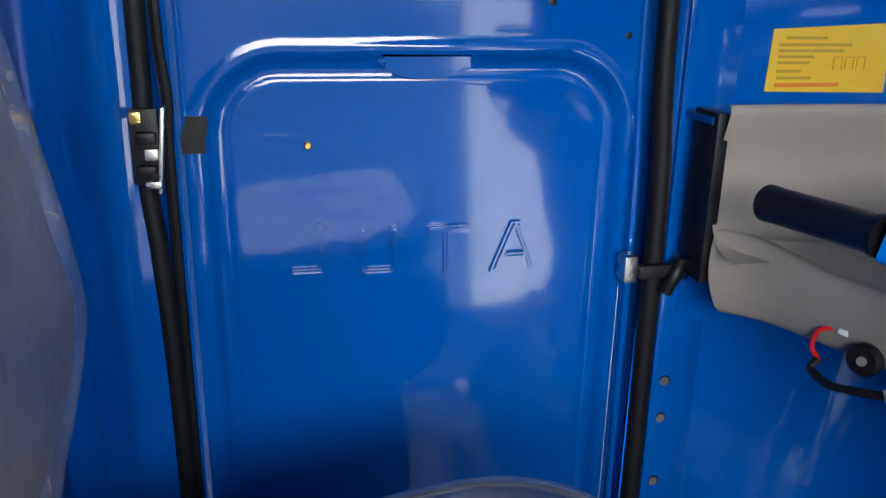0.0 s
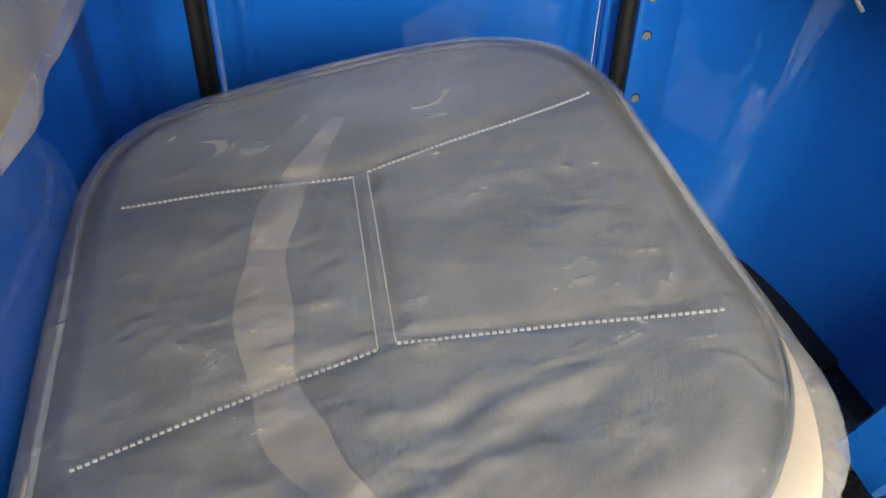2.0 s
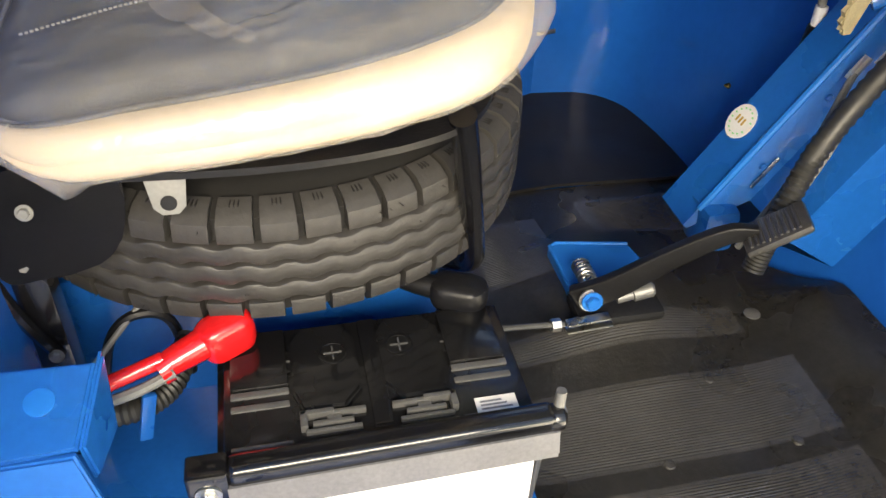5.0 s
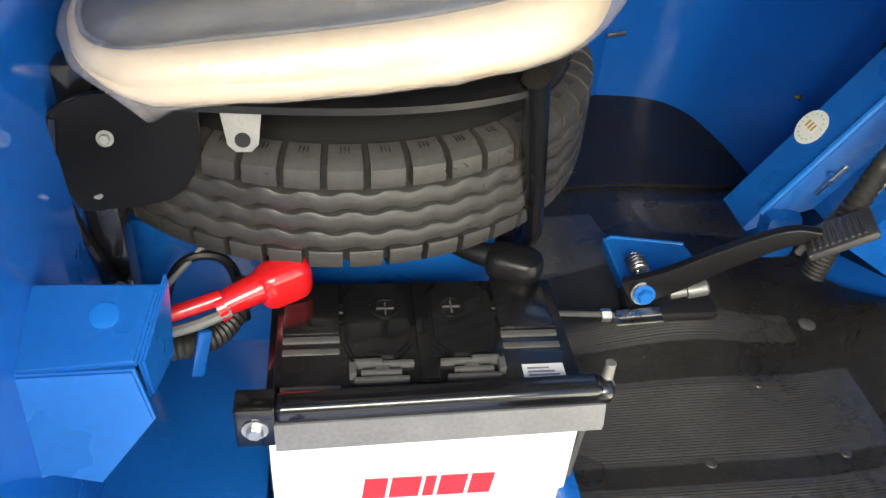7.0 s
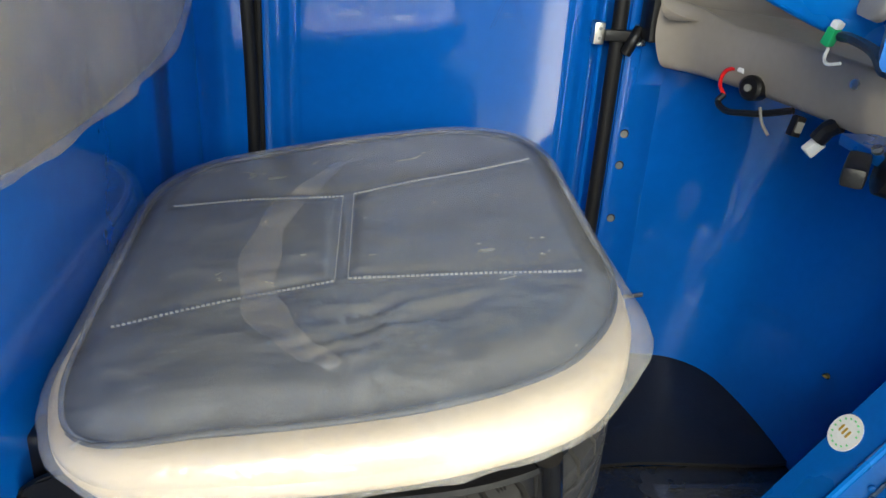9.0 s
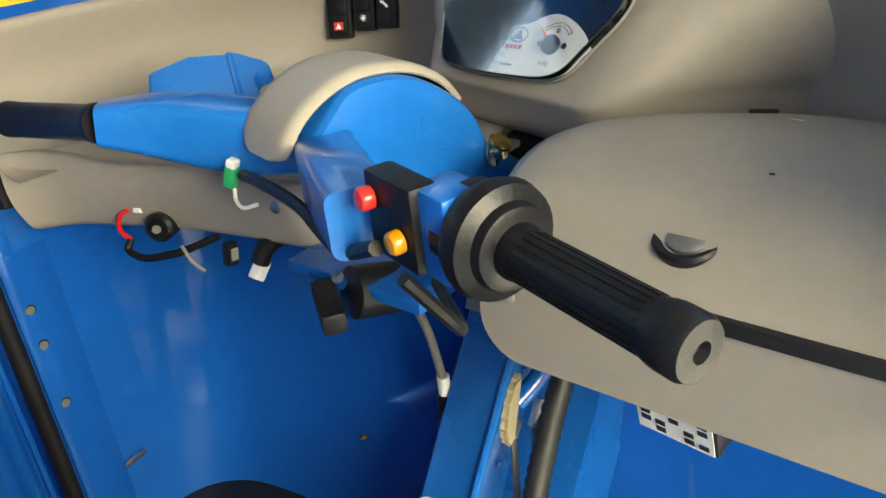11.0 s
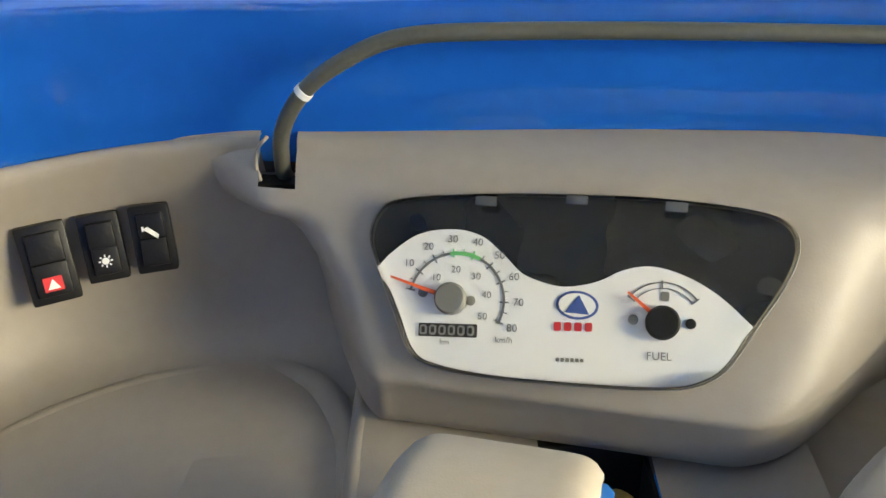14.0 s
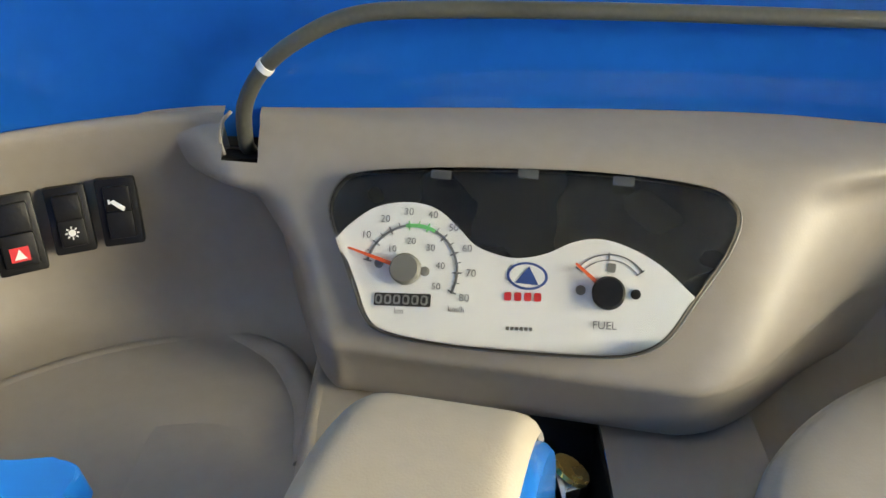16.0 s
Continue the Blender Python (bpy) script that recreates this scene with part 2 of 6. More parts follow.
FILM = film_material("clear_polythene", 0.15, 0.28)
MILKY = film_material("milky_double_polythene", 0.16, 0.32, (0.82, 0.71, 0.56, 1))
HEADLINING = material("grey_headlining", (0.34, 0.33, 0.31), 0.8, vary=0.05, scale=6, bump=0.2)
CLIPS = material("frosted_lens_clip", (0.06, 0.065, 0.07), 0.2, coat=0.5, vary=0.1)
ODOMETER = material("grey_counter_wheel", (0.28, 0.28, 0.28), 0.5)
LENS = clear_material("clear_lens", (0.94, 0.95, 0.95), 0.05, 1.3)
GLASS = clear_material("window_glass", (0.9, 0.94, 0.92), 0.02)
# dark tint added to cut the sky's light on the cowl
SCREEN = clear_material("light_cutting_windscreen_glass", (0.12, 0.13, 0.125), 0.02)

# ---- mesh helpers ----


def finish(name, bm, mat, smooth=40):
    me = bpy.data.meshes.new(name)
    bmesh.ops.recalc_face_normals(bm, faces=bm.faces)
    bm.to_mesh(me)
    bm.free()
    me.materials.append(mat)
    if smooth:
        me.set_sharp_from_angle(angle=radians(smooth))
        me.polygons.foreach_set("use_smooth", [True] * len(me.polygons))
    return me


def part(name, bm, mat, parent=None, label="", smooth=40):
    ob = new(name, finish(name, bm, mat, smooth))
    ob.parent = parent
    return tagged(ob, label)


def thing(name, label, category, at=(0, 0, 0), group=""):
    return_ob = new(name)
    return_ob.empty_display_size = 0.05
    return_ob.location = at
    return tagged(return_ob, label, category, group, "thing")


def single(name, bm, mat, label, category, group="", smooth=40):
    return tagged(part(name, bm, mat, None, "", smooth), label, category, group, "thing")


def structure(name, bm, mat, label="", smooth=40):
    return tagged(part(name, bm, mat, None, label, smooth), label, name.split("_")[0], "", "structure")


def slab(a, b, bevel=0.0, m=None, seg=2):
    """A block between two corners, with rounded edges."""
    bm = bmesh.new()
    bmesh.ops.create_cube(bm, size=1)
    for v in bm.verts:
        v.co = Vector([a[i] + (v.co[i] + 0.5) * (b[i] - a[i]) for i in range(3)])
    if bevel:
        bmesh.ops.bevel(bm, geom=list(bm.edges), offset=bevel, segments=seg, affect="EDGES", profile=0.6)
    if m is not None:
        bmesh.ops.transform(bm, matrix=m, verts=bm.verts)
    return bm


def ring_mesh(rings, close_u=True, cap=True):
    """A skin through rings of equal length."""
    bm = bmesh.new()
    vs = [[bm.verts.new(p) for p in r] for r in rings]
    k = len(rings[0])
    for a, b in zip(vs, vs[1:]):
        for i in range(k if close_u else k - 1):
            bm.faces.new((a[i], a[(i + 1) % k], b[(i + 1) % k], b[i]))
    if cap and close_u:
        bm.faces.new(vs[0])
        bm.faces.new(vs[-1][::-1])
    return bm


def smooth_path(pts, n=8, closed=False):
    """A Catmull-Rom line through points, n steps for each stretch."""
    p = [Vector(q) for q in pts]
    out, k = [], len(p)
    for i in range(k if closed else k - 1):
        if closed:
            a, b, c, d = p[i - 1], p[i], p[(i + 1) % k], p[(i + 2) % k]
        else:
            b, c = p[i], p[i + 1]
            a = p[i - 1] if i else b * 2 - c
            d = p[i + 2] if i + 2 < k else c * 2 - b
        for j in range(n):
            t = j / n
            out.append(0.5 * (2 * b + (c - a) * t + (2 * a - 5 * b + 4 * c - d) * t * t + (3 * b - a - 3 * c + d) * t ** 3))
    if not closed:
        out.append(p[-1])
    return out


def tube(pts, r, n=8, sides=12, taper=None, bumps=0.0, every=2):
    """A round tube along a smooth line; bumps makes it corrugated."""
    line = smooth_path(pts, n) if n else [Vector(p) for p in pts]
    rings, side = [], None
    for i, p in enumerate(line):
        d = (line[min(i + 1, len(line) - 1)] - line[max(i - 1, 0)]).normalized()
        if side is None:
            side = d.orthogonal().normalized()
        side = (side - d * side.dot(d)).normalized()
        up = d.cross(side)
        rad = r if taper is None else r + (taper - r) * i / (len(line) - 1)
        rad *= 1 + (bumps if i % every == 0 else 0)
        rings.append([p + (side * math.cos(2 * math.pi * k / sides) + up * math.sin(2 * math.pi * k / sides)) * rad for k in range(sides)])
    return ring_mesh(rings)


def lathe(profile, axis_at, axis=(0, 0, 1), sides=32):
    """A turned shape: profile of (radius, height) about an axis."""
    ax = Vector(axis).normalized()
    s = ax.orthogonal().normalized()
    u = ax.cross(s)
    c = Vector(axis_at)
    return ring_mesh([[c + ax * h + (s * math.cos(2 * math.pi * k / sides) + u * math.sin(2 * math.pi * k / sides)) * r for k in range(sides)] for r, h in profile])


def prism(poly, depth, origin, ux, uy, bevel=0.0):
    """A plate from a flat outline, pushed along the normal by depth."""
    ux, uy, o = Vector(ux).normalized(), Vector(uy).normalized(), Vector(origin)
    nz = ux.cross(uy)
    bm = bmesh.new()
    lo = [bm.verts.new(o + ux * a + uy * b) for a, b in poly]
    hi = [bm.verts.new(o + ux * a + uy * b + nz * depth) for a, b in poly]
    k = len(poly)
    bm.faces.new(lo[::-1])
    top = bm.faces.new(hi)
    for i in range(k):
        bm.faces.new((lo[i], lo[(i + 1) % k], hi[(i + 1) % k], hi[i]))
    if bevel:
        bmesh.ops.bevel(bm, geom=list(top.edges), offset=bevel, segments=2, affect="EDGES")
    return bm


def rounded_rect(x0, y0, x1, y1, r, n=6):
    out = []
    for cx, cy, a in ((x1 - r, y1 - r, 0), (x0 + r, y1 - r, 90), (x0 + r, y0 + r, 180), (x1 - r, y0 + r, 270)):
        for i in range(n + 1):
            t = radians(a + 90 * i / n)
            out.append((cx + r * math.cos(t), cy + r * math.sin(t)))
    return out


def disc_poly(r, n=24, cx=0, cy=0, ry=None):
    return [(cx + r * math.cos(2 * math.pi * i / n), cy + (ry or r) * math.sin(2 * math.pi * i / n)) for i in range(n)]


def joined(bms):
    """Several pieces of one part in one mesh."""
    out = bmesh.new()
    for b in bms:
        me = bpy.data.meshes.new("t")
        b.to_mesh(me)
        b.free()
        out.from_mesh(me)
        bpy.data.meshes.remove(me)
    return out


def skin(rows, nu=6, nv=6, thick=0.0):
    """A smooth sheet through rows of control points."""
    dense = [smooth_path(r, nu) for r in rows]
    cols = [smooth_path([d[i] for d in dense], nv) for i in range(len(dense[0]))]
    bm = bmesh.new()
    g = [[bm.verts.new(p) for p in c] for c in cols]
    for a, b in zip(g, g[1:]):
        for i in range(len(a) - 1):
            bm.faces.new((a[i], a[i + 1], b[i + 1], b[i]))
    if thick:
        bmesh.ops.recalc_face_normals(bm, faces=bm.faces)
        bmesh.ops.solidify(bm, geom=list(bm.faces), thickness=thick)
    return bm


def bolt(name, at, normal, r, h, mat, parent, label=""):
    """A hexagon head on a washer."""
    a, nrm = Vector(at), Vector(normal).normalized()
    return part(name, joined([lathe([(r * 1.5, 0), (r * 1.5, r * 0.25)], a, nrm, 16), lathe([(r, r * 0.2), (r, h * 0.85), (r * 0.85, h)], a, nrm, 6)]), mat, parent, label, 30)


def lettering(text, size, origin, ux, uy, lift=0.0004):
    """Flat text as a mesh, centred on origin."""
    cu = bpy.data.curves.new("text", "FONT")
    cu.body, cu.size, cu.align_x, cu.align_y, cu.extrude, cu.resolution_u = text, size, "CENTER", "CENTER", 0.00005, 3
    ob = bpy.data.objects.new("text", cu)
    scene.collection.objects.link(ob)
    bpy.context.view_layer.update()
    me = bpy.data.meshes.new_from_object(ob.evaluated_get(bpy.context.evaluated_depsgraph_get()))
    bpy.data.objects.remove(ob)
    ux, uy = Vector(ux).normalized(), Vector(uy).normalized()
    nz, o = ux.cross(uy), Vector(origin)
    bm = bmesh.new()
    bm.from_mesh(me)
    bpy.data.meshes.remove(me)
    for v in bm.verts:
        v.co = o + ux * v.co.x + uy * v.co.y + nz * (v.co.z + lift)
    return bm

def step(a, b, v):
    t = min(max((v - a) / (b - a), 0), 1)
    return t * t * (3 - 2 * t)


# ---- the cab's shell ----


def wall_strip(plan, z0, z1, thick=0.012, lean=0.0, nz=10):
    """An upright sheet over a plan line; lean moves it forward with height."""
    rows = [[(x + lean * z * step(0.5, 0.66, x), y, z) for x, y in plan] for z in [z0 + (z1 - z0) * k / nz for k in range(nz + 1)]]
    return skin(rows, 5, 1, thick)


structure("ground", slab((-60, -60, -0.42), (60, 60, -0.36)), EARTH, "pale concrete yard ground round the vehicle", 0)
# unseen wall, added to keep the sun off the nearer ground
structure("wall_yard", slab((-0.15, -40.0, -0.38), (0.15, 20.0, 4.5), 0.02, pose(-2.42, -1.4, 0, 0, 0, 12.4)), EARTH, "added pale wall out of view that shades the ground")
structure("floor", slab((-0.30, -0.70, -0.02), (1.0, 0.66, 0.03)), BLUE_SATIN, "blue painted steel cab floor", 0)
structure("ceiling", slab((-0.30, -0.72, 1.52), (0.80, 0.70, 1.56), 0.01), HEADLINING, "grey headlining over the driver's cab")
structure("wall_rear", wall_strip([(-0.236, -0.70), (-0.236, -0.3), (-0.236, 0.2), (-0.236, 0.44), (-0.232, 0.51), (-0.216, 0.562), (-0.192, 0.582), (-0.166, 0.587)], 0.0, 1.54),
          BLUE, "glossy blue steel bulkhead behind the driver's seat")
# raised arch pressed into the bulkhead
arch = [(0.02 + 0.19 * math.cos(radians(a)), 0.40 + 0.19 * math.sin(radians(a))) for a in range(0, 181, 12)]
part("pressed_arch", prism(arch, 0.006, (-0.2362, 0.22, 0.0), (0, 1, 0), (0, 0, 1), 0.005), BLUE, bpy.data.objects["wall_rear"])
structure("wall_left_upper", slab((-0.236, 0.585, 1.32), (0.9, 0.60, 1.54), 0.004), BLUE, "blue roof rail above the side window")
# strip added over the gap where the bright outside showed through
structure("trim_dash_ledge", prism([(0.436, 0.522), (0.60, 0.516), (0.755, 0.488), (0.878, 0.430), (0.922, 0.35), (0.98, 0.35), (0.98, 0.601), (0.436, 0.601)], 0.008, (0, 0, 0.838), (1, 0, 0), (0, 1, 0)), BLUE_SATIN, "blue ledge between dashboard and side panel")
structure("wall_left_front", slab((0.432, 0.602, 0.60), (0.98, 0.614, 1.12), 0.003), BLUE, "blue side panel ahead of the door")
pillar = structure("wall_left_pillar", wall_strip([(0.428, 0.604), (0.436, 0.596), (0.47, 0.600), (0.502, 0.613)], 0.0, 1.5), BLUE, "glossy blue front door pillar")
# plates out of view, added to stop outside light leaking past the seals
part("closing_plate", slab((0.372, 0.6440, 0.0), (0.47, 0.652, 1.5), 0.002), BLUE, pillar)
part("closing_plate", slab((0.427, 0.6165, 0.0), (0.436, 0.6440, 1.5), 0.001), BLUE, pillar)
part("closing_plate", slab((-0.192, 0.596, 0.0), (-0.176, 0.652, 1.5), 0.002), BLUE, bpy.data.objects["wall_rear"])
part("closing_plate", slab((-0.1755, 0.6440, 0.0), (-0.13, 0.652, 1.5), 0.002), BLUE, bpy.data.objects["wall_rear"])
# unseen rail, added to cut high sky light on the dashboard
structure("wall_right_upper", slab((-0.30, -0.70, 1.30), (0.60, -0.664, 1.518), 0.004), BLUE, "added blue roof rail out of view above the open doorway")
# out of view; edge shaped to cut light and the far door's reflections
structure("wall_right_front", prism([(0.80, 0.0), (0.98, 0.0), (0.98, 0.85), (0.668, 0.85), (0.675, 0.60), (0.70, 0.40), (0.76, 0.16)], 0.012, (0, -0.650, 0), (1, 0, 0), (0, 0, 1), 0.003), BLUE, "blue side panel beside the open doorway")
# unseen panel, wider than a pillar, added to keep light off the cowl
structure("wall_right_pillar", prism([(0.668, 0.852), (0.98, 0.852), (0.98, 1.0), (0.66, 1.53), (0.46, 1.53)], 0.014, (0, -0.662, 0), (1, 0, 0), (0, 0, 1), 0.004), BLUE, "added slanting blue panel out of view that blocks light beside the doorway")
structure("wall_right_sill", slab((-0.30, -0.71, -0.05), (1.0, -0.66, 0.035), 0.008), BLUE, "blue sill of the open doorway")
COWL = [(0.498, 0.608), (0.545, 0.6045), (0.588, 0.597), (0.628, 0.572), (0.660, 0.525), (0.678, 0.45), (0.688, 0.36), (0.692, 0.26), (0.70, 0.12), (0.722, 0.0), (0.735, -0.10), (0.738, -0.30), (0.730, -0.46), (0.720, -0.58), (0.712, -0.662)]
structure("wall_front", wall_strip(COWL, 0.02, 0.67, 0.008, 0.20, 12), BLUE, "curved glossy blue front cowl round the footwell")

# upper cowl between dashboard and windscreen
TOP = [(0.445, 0.505), (0.60, 0.497), (0.74, 0.470), (0.860, 0.410), (0.902, 0.335), (0.903, 0.245), (0.893, 0.16), (0.885, 0.0), (0.868, -0.15), (0.82, -0.29), (0.73, -0.40), (0.60, -0.47), (0.50, -0.50)]


def pushed(plan, d):
    """A plan line moved outwards, away from the driver."""
    out = []
    for i, (x, y) in enumerate(plan):
        a, b = plan[max(i - 1, 0)], plan[min(i + 1, len(plan) - 1)]
        t = Vector((b[0] - a[0], b[1] - a[1])).normalized()
        out.append((x - t.y * d, y + t.x * d))
    return out


SILL = [(0.70, 0.603), (0.79, 0.556), (0.858, 0.462), (0.890, 0.39)] + TOP[4:10] + [(0.76, -0.40), (0.68, -0.50), (0.62, -0.60)]
rows = [[(x, y, z) for x, y in pushed(SILL, d)] for d, z in ((0.010, 0.855), (0.012, 0.90), (0.026, 0.945), (0.036, 0.957), (0.085, 0.972), (0.096, 0.985), (0.10, 1.03))]
structure("wall_cowl_upper", skin(rows, 5, 3, 0.004), BLUE, "blue cowl ledge under the windscreen")
for k, (x, y, z) in enumerate(((0.912, 0.345, 0.971), (0.93, -0.16, 0.971))):
    part("drain_hole", lathe([(0.007, 0.0), (0.007, 0.006), (0.005, 0.007)], (x, y, z), (-0.1, 0, 1), 16), BLACK, bpy.data.objects["wall_cowl_upper"])
glass = structure("window_windscreen", skin([[(x * 0.86 + 0.16, y * 1.12, 1.02) for x, y in TOP[3:10]], [(x * 0.86 + 0.02, y * 1.1, 1.53) for x, y in TOP[3:10]]], 5, 2), SCREEN, "windscreen glass darkened to cut the sky's light")

# ---- left door ----
door = structure("door_left", bmesh.new(), BLUE, "closed glossy blue pressed steel side door")


def corner_distance(x, z, x0, z0, x1, z1, r):
    """Distance to a rounded rectangle, negative inside."""
    qx, qz = abs(x - (x0 + x1) / 2) - (x1 - x0) / 2 + r, abs(z - (z0 + z1) / 2) - (z1 - z0) / 2 + r
    return min(max(qx, qz), 0) + math.hypot(max(qx, 0), max(qz, 0)) - r


def door_face(x, z):
    d = corner_distance(x, z, -0.108, 0.10, 0.362, 0.903, 0.082)
    y = 0.600 + 0.013 * step(0.006, -0.008, d)
    y -= 0.0045 * math.exp(-((d - 0.012) / 0.0045) ** 2) * (0.35 + 0.65 * step(0.1, 0.3, x + 0.3 * (z - 0.6)))
    y += 0.003 * math.exp(-((d + 0.016) / 0.004) ** 2)
    y += 0.010 * step(0.375, 0.39, x) + 0.008 * step(-0.128, -0.142, x)
    y += 0.0008 * math.exp(-((z - 0.815) / 0.002) ** 2) * step(-0.092, -0.086, x) * step(0.015, 0.006, x)
    return y + 0.0015 * math.sin(7 * x + 3 * z)


NX, NZ = 150, 210
bm = bmesh.new()
grid = [[bm.verts.new((-0.148 + 0.543 * i / NX, door_face(-0.148 + 0.543 * i / NX, 0.06 + 0.98 * k / NZ), 0.06 + 0.98 * k / NZ)) for k in range(NZ + 1)] for i in range(NX + 1)]
for i in range(NX):
    for k in range(NZ):
        bm.faces.new((grid[i][k], grid[i + 1][k], grid[i + 1][k + 1], grid[i][k + 1]))
part("door_skin", bm, BLUE, door, "", 60)
part("door_back", slab((-0.148, 0.622, 0.06), (0.395, 0.64, 1.04), 0.004), BLUE, door)
scoop = [(-0.056, 0.0)] + [(0.056 * math.cos(radians(a)), -0.030 * math.sin(radians(a)) ** 0.8) for a in range(175, 0, -7)] + [(0.056, 0.0)]
part("pull_handle", prism([(x, z) for x, z in scoop][::-1], 0.012, (0.131, 0.6125, 0.911), (1, 0, 0), (0, 0, 1), 0.006), BLUE, door, "pressed finger pull at the panel's top edge")
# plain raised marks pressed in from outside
UX, UZ = (1, 0, 0), (0, 0, 1)


def mark(poly, at):
    part("raised_mark", prism(poly, 0.0070, at, UX, UZ, 0.0032), BLUE, door)


FACE = 0.6116
Z0 = 0.680
for sg in (-1, 1):
    mark([(sg * p, q) for p, q in ((0.031, -0.032), (0.006, 0.031), (-0.003, 0.031), (0.021, -0.032))][::sg], (0.243, FACE - 0.0004 * (sg + 1), Z0))
mark(rounded_rect(-0.013, -0.016, 0.013, -0.008, 0.003, 3), (0.243, FACE - 0.0012, Z0))
mark(rounded_rect(-0.0052, -0.030, 0.0052, 0.030, 0.003, 3), (0.160, FACE, Z0))
mark(rounded_rect(-0.026, 0.020, 0.026, 0.030, 0.003, 3), (0.160, FACE - 0.0008, Z0))
for sg in (-1, 1):
    mark(rounded_rect(-0.0050, -0.022, 0.0050, 0.031, 0.003, 3), (0.0775 + 0.0185 * sg, FACE, Z0))
mark(rounded_rect(-0.0205, -0.031, 0.0205, -0.021, 0.004, 3), (0.0775, FACE - 0.0008, Z0))
mark(rounded_rect(-0.0050, -0.031, 0.0050, 0.034, 0.003, 3), (0.010, FACE, Z0 + 0.004))
mark(rounded_rect(-0.036, -0.031, 0.0050, -0.021, 0.003, 3), (0.010, FACE - 0.0008, Z0 + 0.004))
part("lock_rod_screw", lathe([(0.0045, 0), (0.0045, 0.003), (0.003, 0.0045)], (-0.001, 0.611, 0.808), (0, -1, 0), 12), BRASS, door, "brass-coloured lock rod screw")
part("lock_aperture", prism([(-0.011, -0.02), (0.013, -0.02), (0.013, 0.002), (0.016, 0.006), (0.016, 0.02), (-0.006, 0.02), (-0.008, 0.004), (-0.012, -0.002)], 0.004, (-0.122, 0.602, 0.824), UX, UZ, 0.002), BLACK, door, "black lock aperture plug")
for x, z, r in ((0.363, 0.928, 0.0045), (0.27, 0.964, 0.006)):
    part("trim_hole", lathe([(r, 0), (r, 0.0015), (r * 0.8, 0.002)], (x, 0.6005, z), (0, -1, 0), 14), BLACK, door)
for x, z in ((0.387, 0.954), (0.389, 0.907)):
    part("weld_dimple", lathe([(0.006, 0), (0.005, 0.002), (0.002, 0.003)], (x, 0.6085, z), (0, -1, 0), 12), BLUE, door)
window = structure("window_left", slab((-0.14, 0.606, 1.04), (0.42, 0.610, 1.33)), GLASS, "clear glass of the side door window", 0)
window.visible_shadow = False

# door seals and lock
lseal = single("rubber_seal", tube([(-0.163, 0.578, 1.3), (-0.165, 0.578, 0.98), (-0.166, 0.578, 0.86), (-0.169, 0.580, 0.78), (-0.163, 0.579, 0.70), (-0.158, 0.579, 0.56), (-0.157, 0.579, 0.40), (-0.156, 0.579, 0.04)], 0.0105, 8, 10),
               SEAL, "black rubber seal round the door opening", "seal", "door seals")
single("rubber_seal", tube([(-0.150, 0.588, 1.3), (-0.148, 0.588, 0.95), (-0.143, 0.588, 0.86), (-0.146, 0.588, 0.75), (-0.146, 0.588, 0.04)], 0.006, 6, 8), SEAL, "thin black rubber lip along the door edge", "seal", "door seals")
single("rubber_seal", tube([(0.396, 0.575, 1.45), (0.397, 0.575, 0.95), (0.407, 0.575, 0.78), (0.409, 0.575, 0.66), (0.410, 0.575, 0.4), (0.410, 0.575, 0.04)], 0.0120, 8, 10),
       SEAL, "thick black rubber seal beside the door hinges", "seal", "door seals")
part("edge_bead", tube([(0.380, 0.604, 1.3), (0.384, 0.604, 0.9), (0.391, 0.604, 0.7), (0.393, 0.604, 0.06)], 0.0045, 6, 8), BLUE, door, "rolled blue edge of the door")
lock = thing("door_lock", "zinc plated door latch with black catches", "lock", (-0.163, 0.56, 0.82))
part("back_plate", slab((-0.016, 0.004, -0.04), (0.012, 0.012, 0.038), 0.002), BLACK, lock)
part("edge_plate", slab((0.012, -0.006, -0.046), (0.016, 0.014, 0.042), 0.001, pose(0, 0, 0, 0, 6, 0)), STEEL, lock, "bright zinc edge plate")
part("catch", slab((-0.010, -0.008, 0.004), (0.010, 0.004, 0.016), 0.003), BLACK, lock)
part("catch", slab((-0.010, -0.008, -0.028), (0.008, 0.004, -0.018), 0.003), BLACK, lock)
part("striker", slab((-0.002, -0.010, -0.012), (0.011, 0.002, 0.0), 0.002), STEEL, lock, "zinc striker block")
part("striker", slab((-0.004, -0.008, -0.042), (0.012, 0.002, -0.034), 0.002), STEEL, lock)
part("clip", slab((-0.014, -0.007, 0.024), (-0.002, 0.002, 0.037), 0.003), BRASS, lock, "yellowish spring clip")
HM = Matrix.Translation((0.407, 0.570, 0.655))
hinge = part("hinge", slab((-0.024, -0.016, -0.009), (0.036, -0.004, 0.009), 0.004, HM), BLACK, door, "black and zinc hinge across the rubber seal")
part("leaf", slab((-0.039, -0.006, -0.016), (-0.022, 0.02, 0.018), 0.003, HM), STEEL, hinge, "zinc hinge leaf")
part("leaf", slab((0.030, -0.006, -0.016), (0.046, 0.018, 0.016), 0.003, HM), STEEL, hinge, "zinc hinge leaf")
part("knuckle", tube([HM @ Vector(p) for p in ((0.012, -0.014, -0.026), (0.020, -0.018, -0.004), (0.030, -0.012, 0.012))], 0.009, 4, 10), BLACK, hinge)
for dx in (-0.030, 0.038):
    for dz in (-0.006, 0.009):
        part("rivet", lathe([(0.0028, 0), (0.0028, 0.001), (0.001, 0.0016)], HM @ Vector((dx, -0.006, dz)), (0, -1, 0), 8), GREYHUB, hinge)
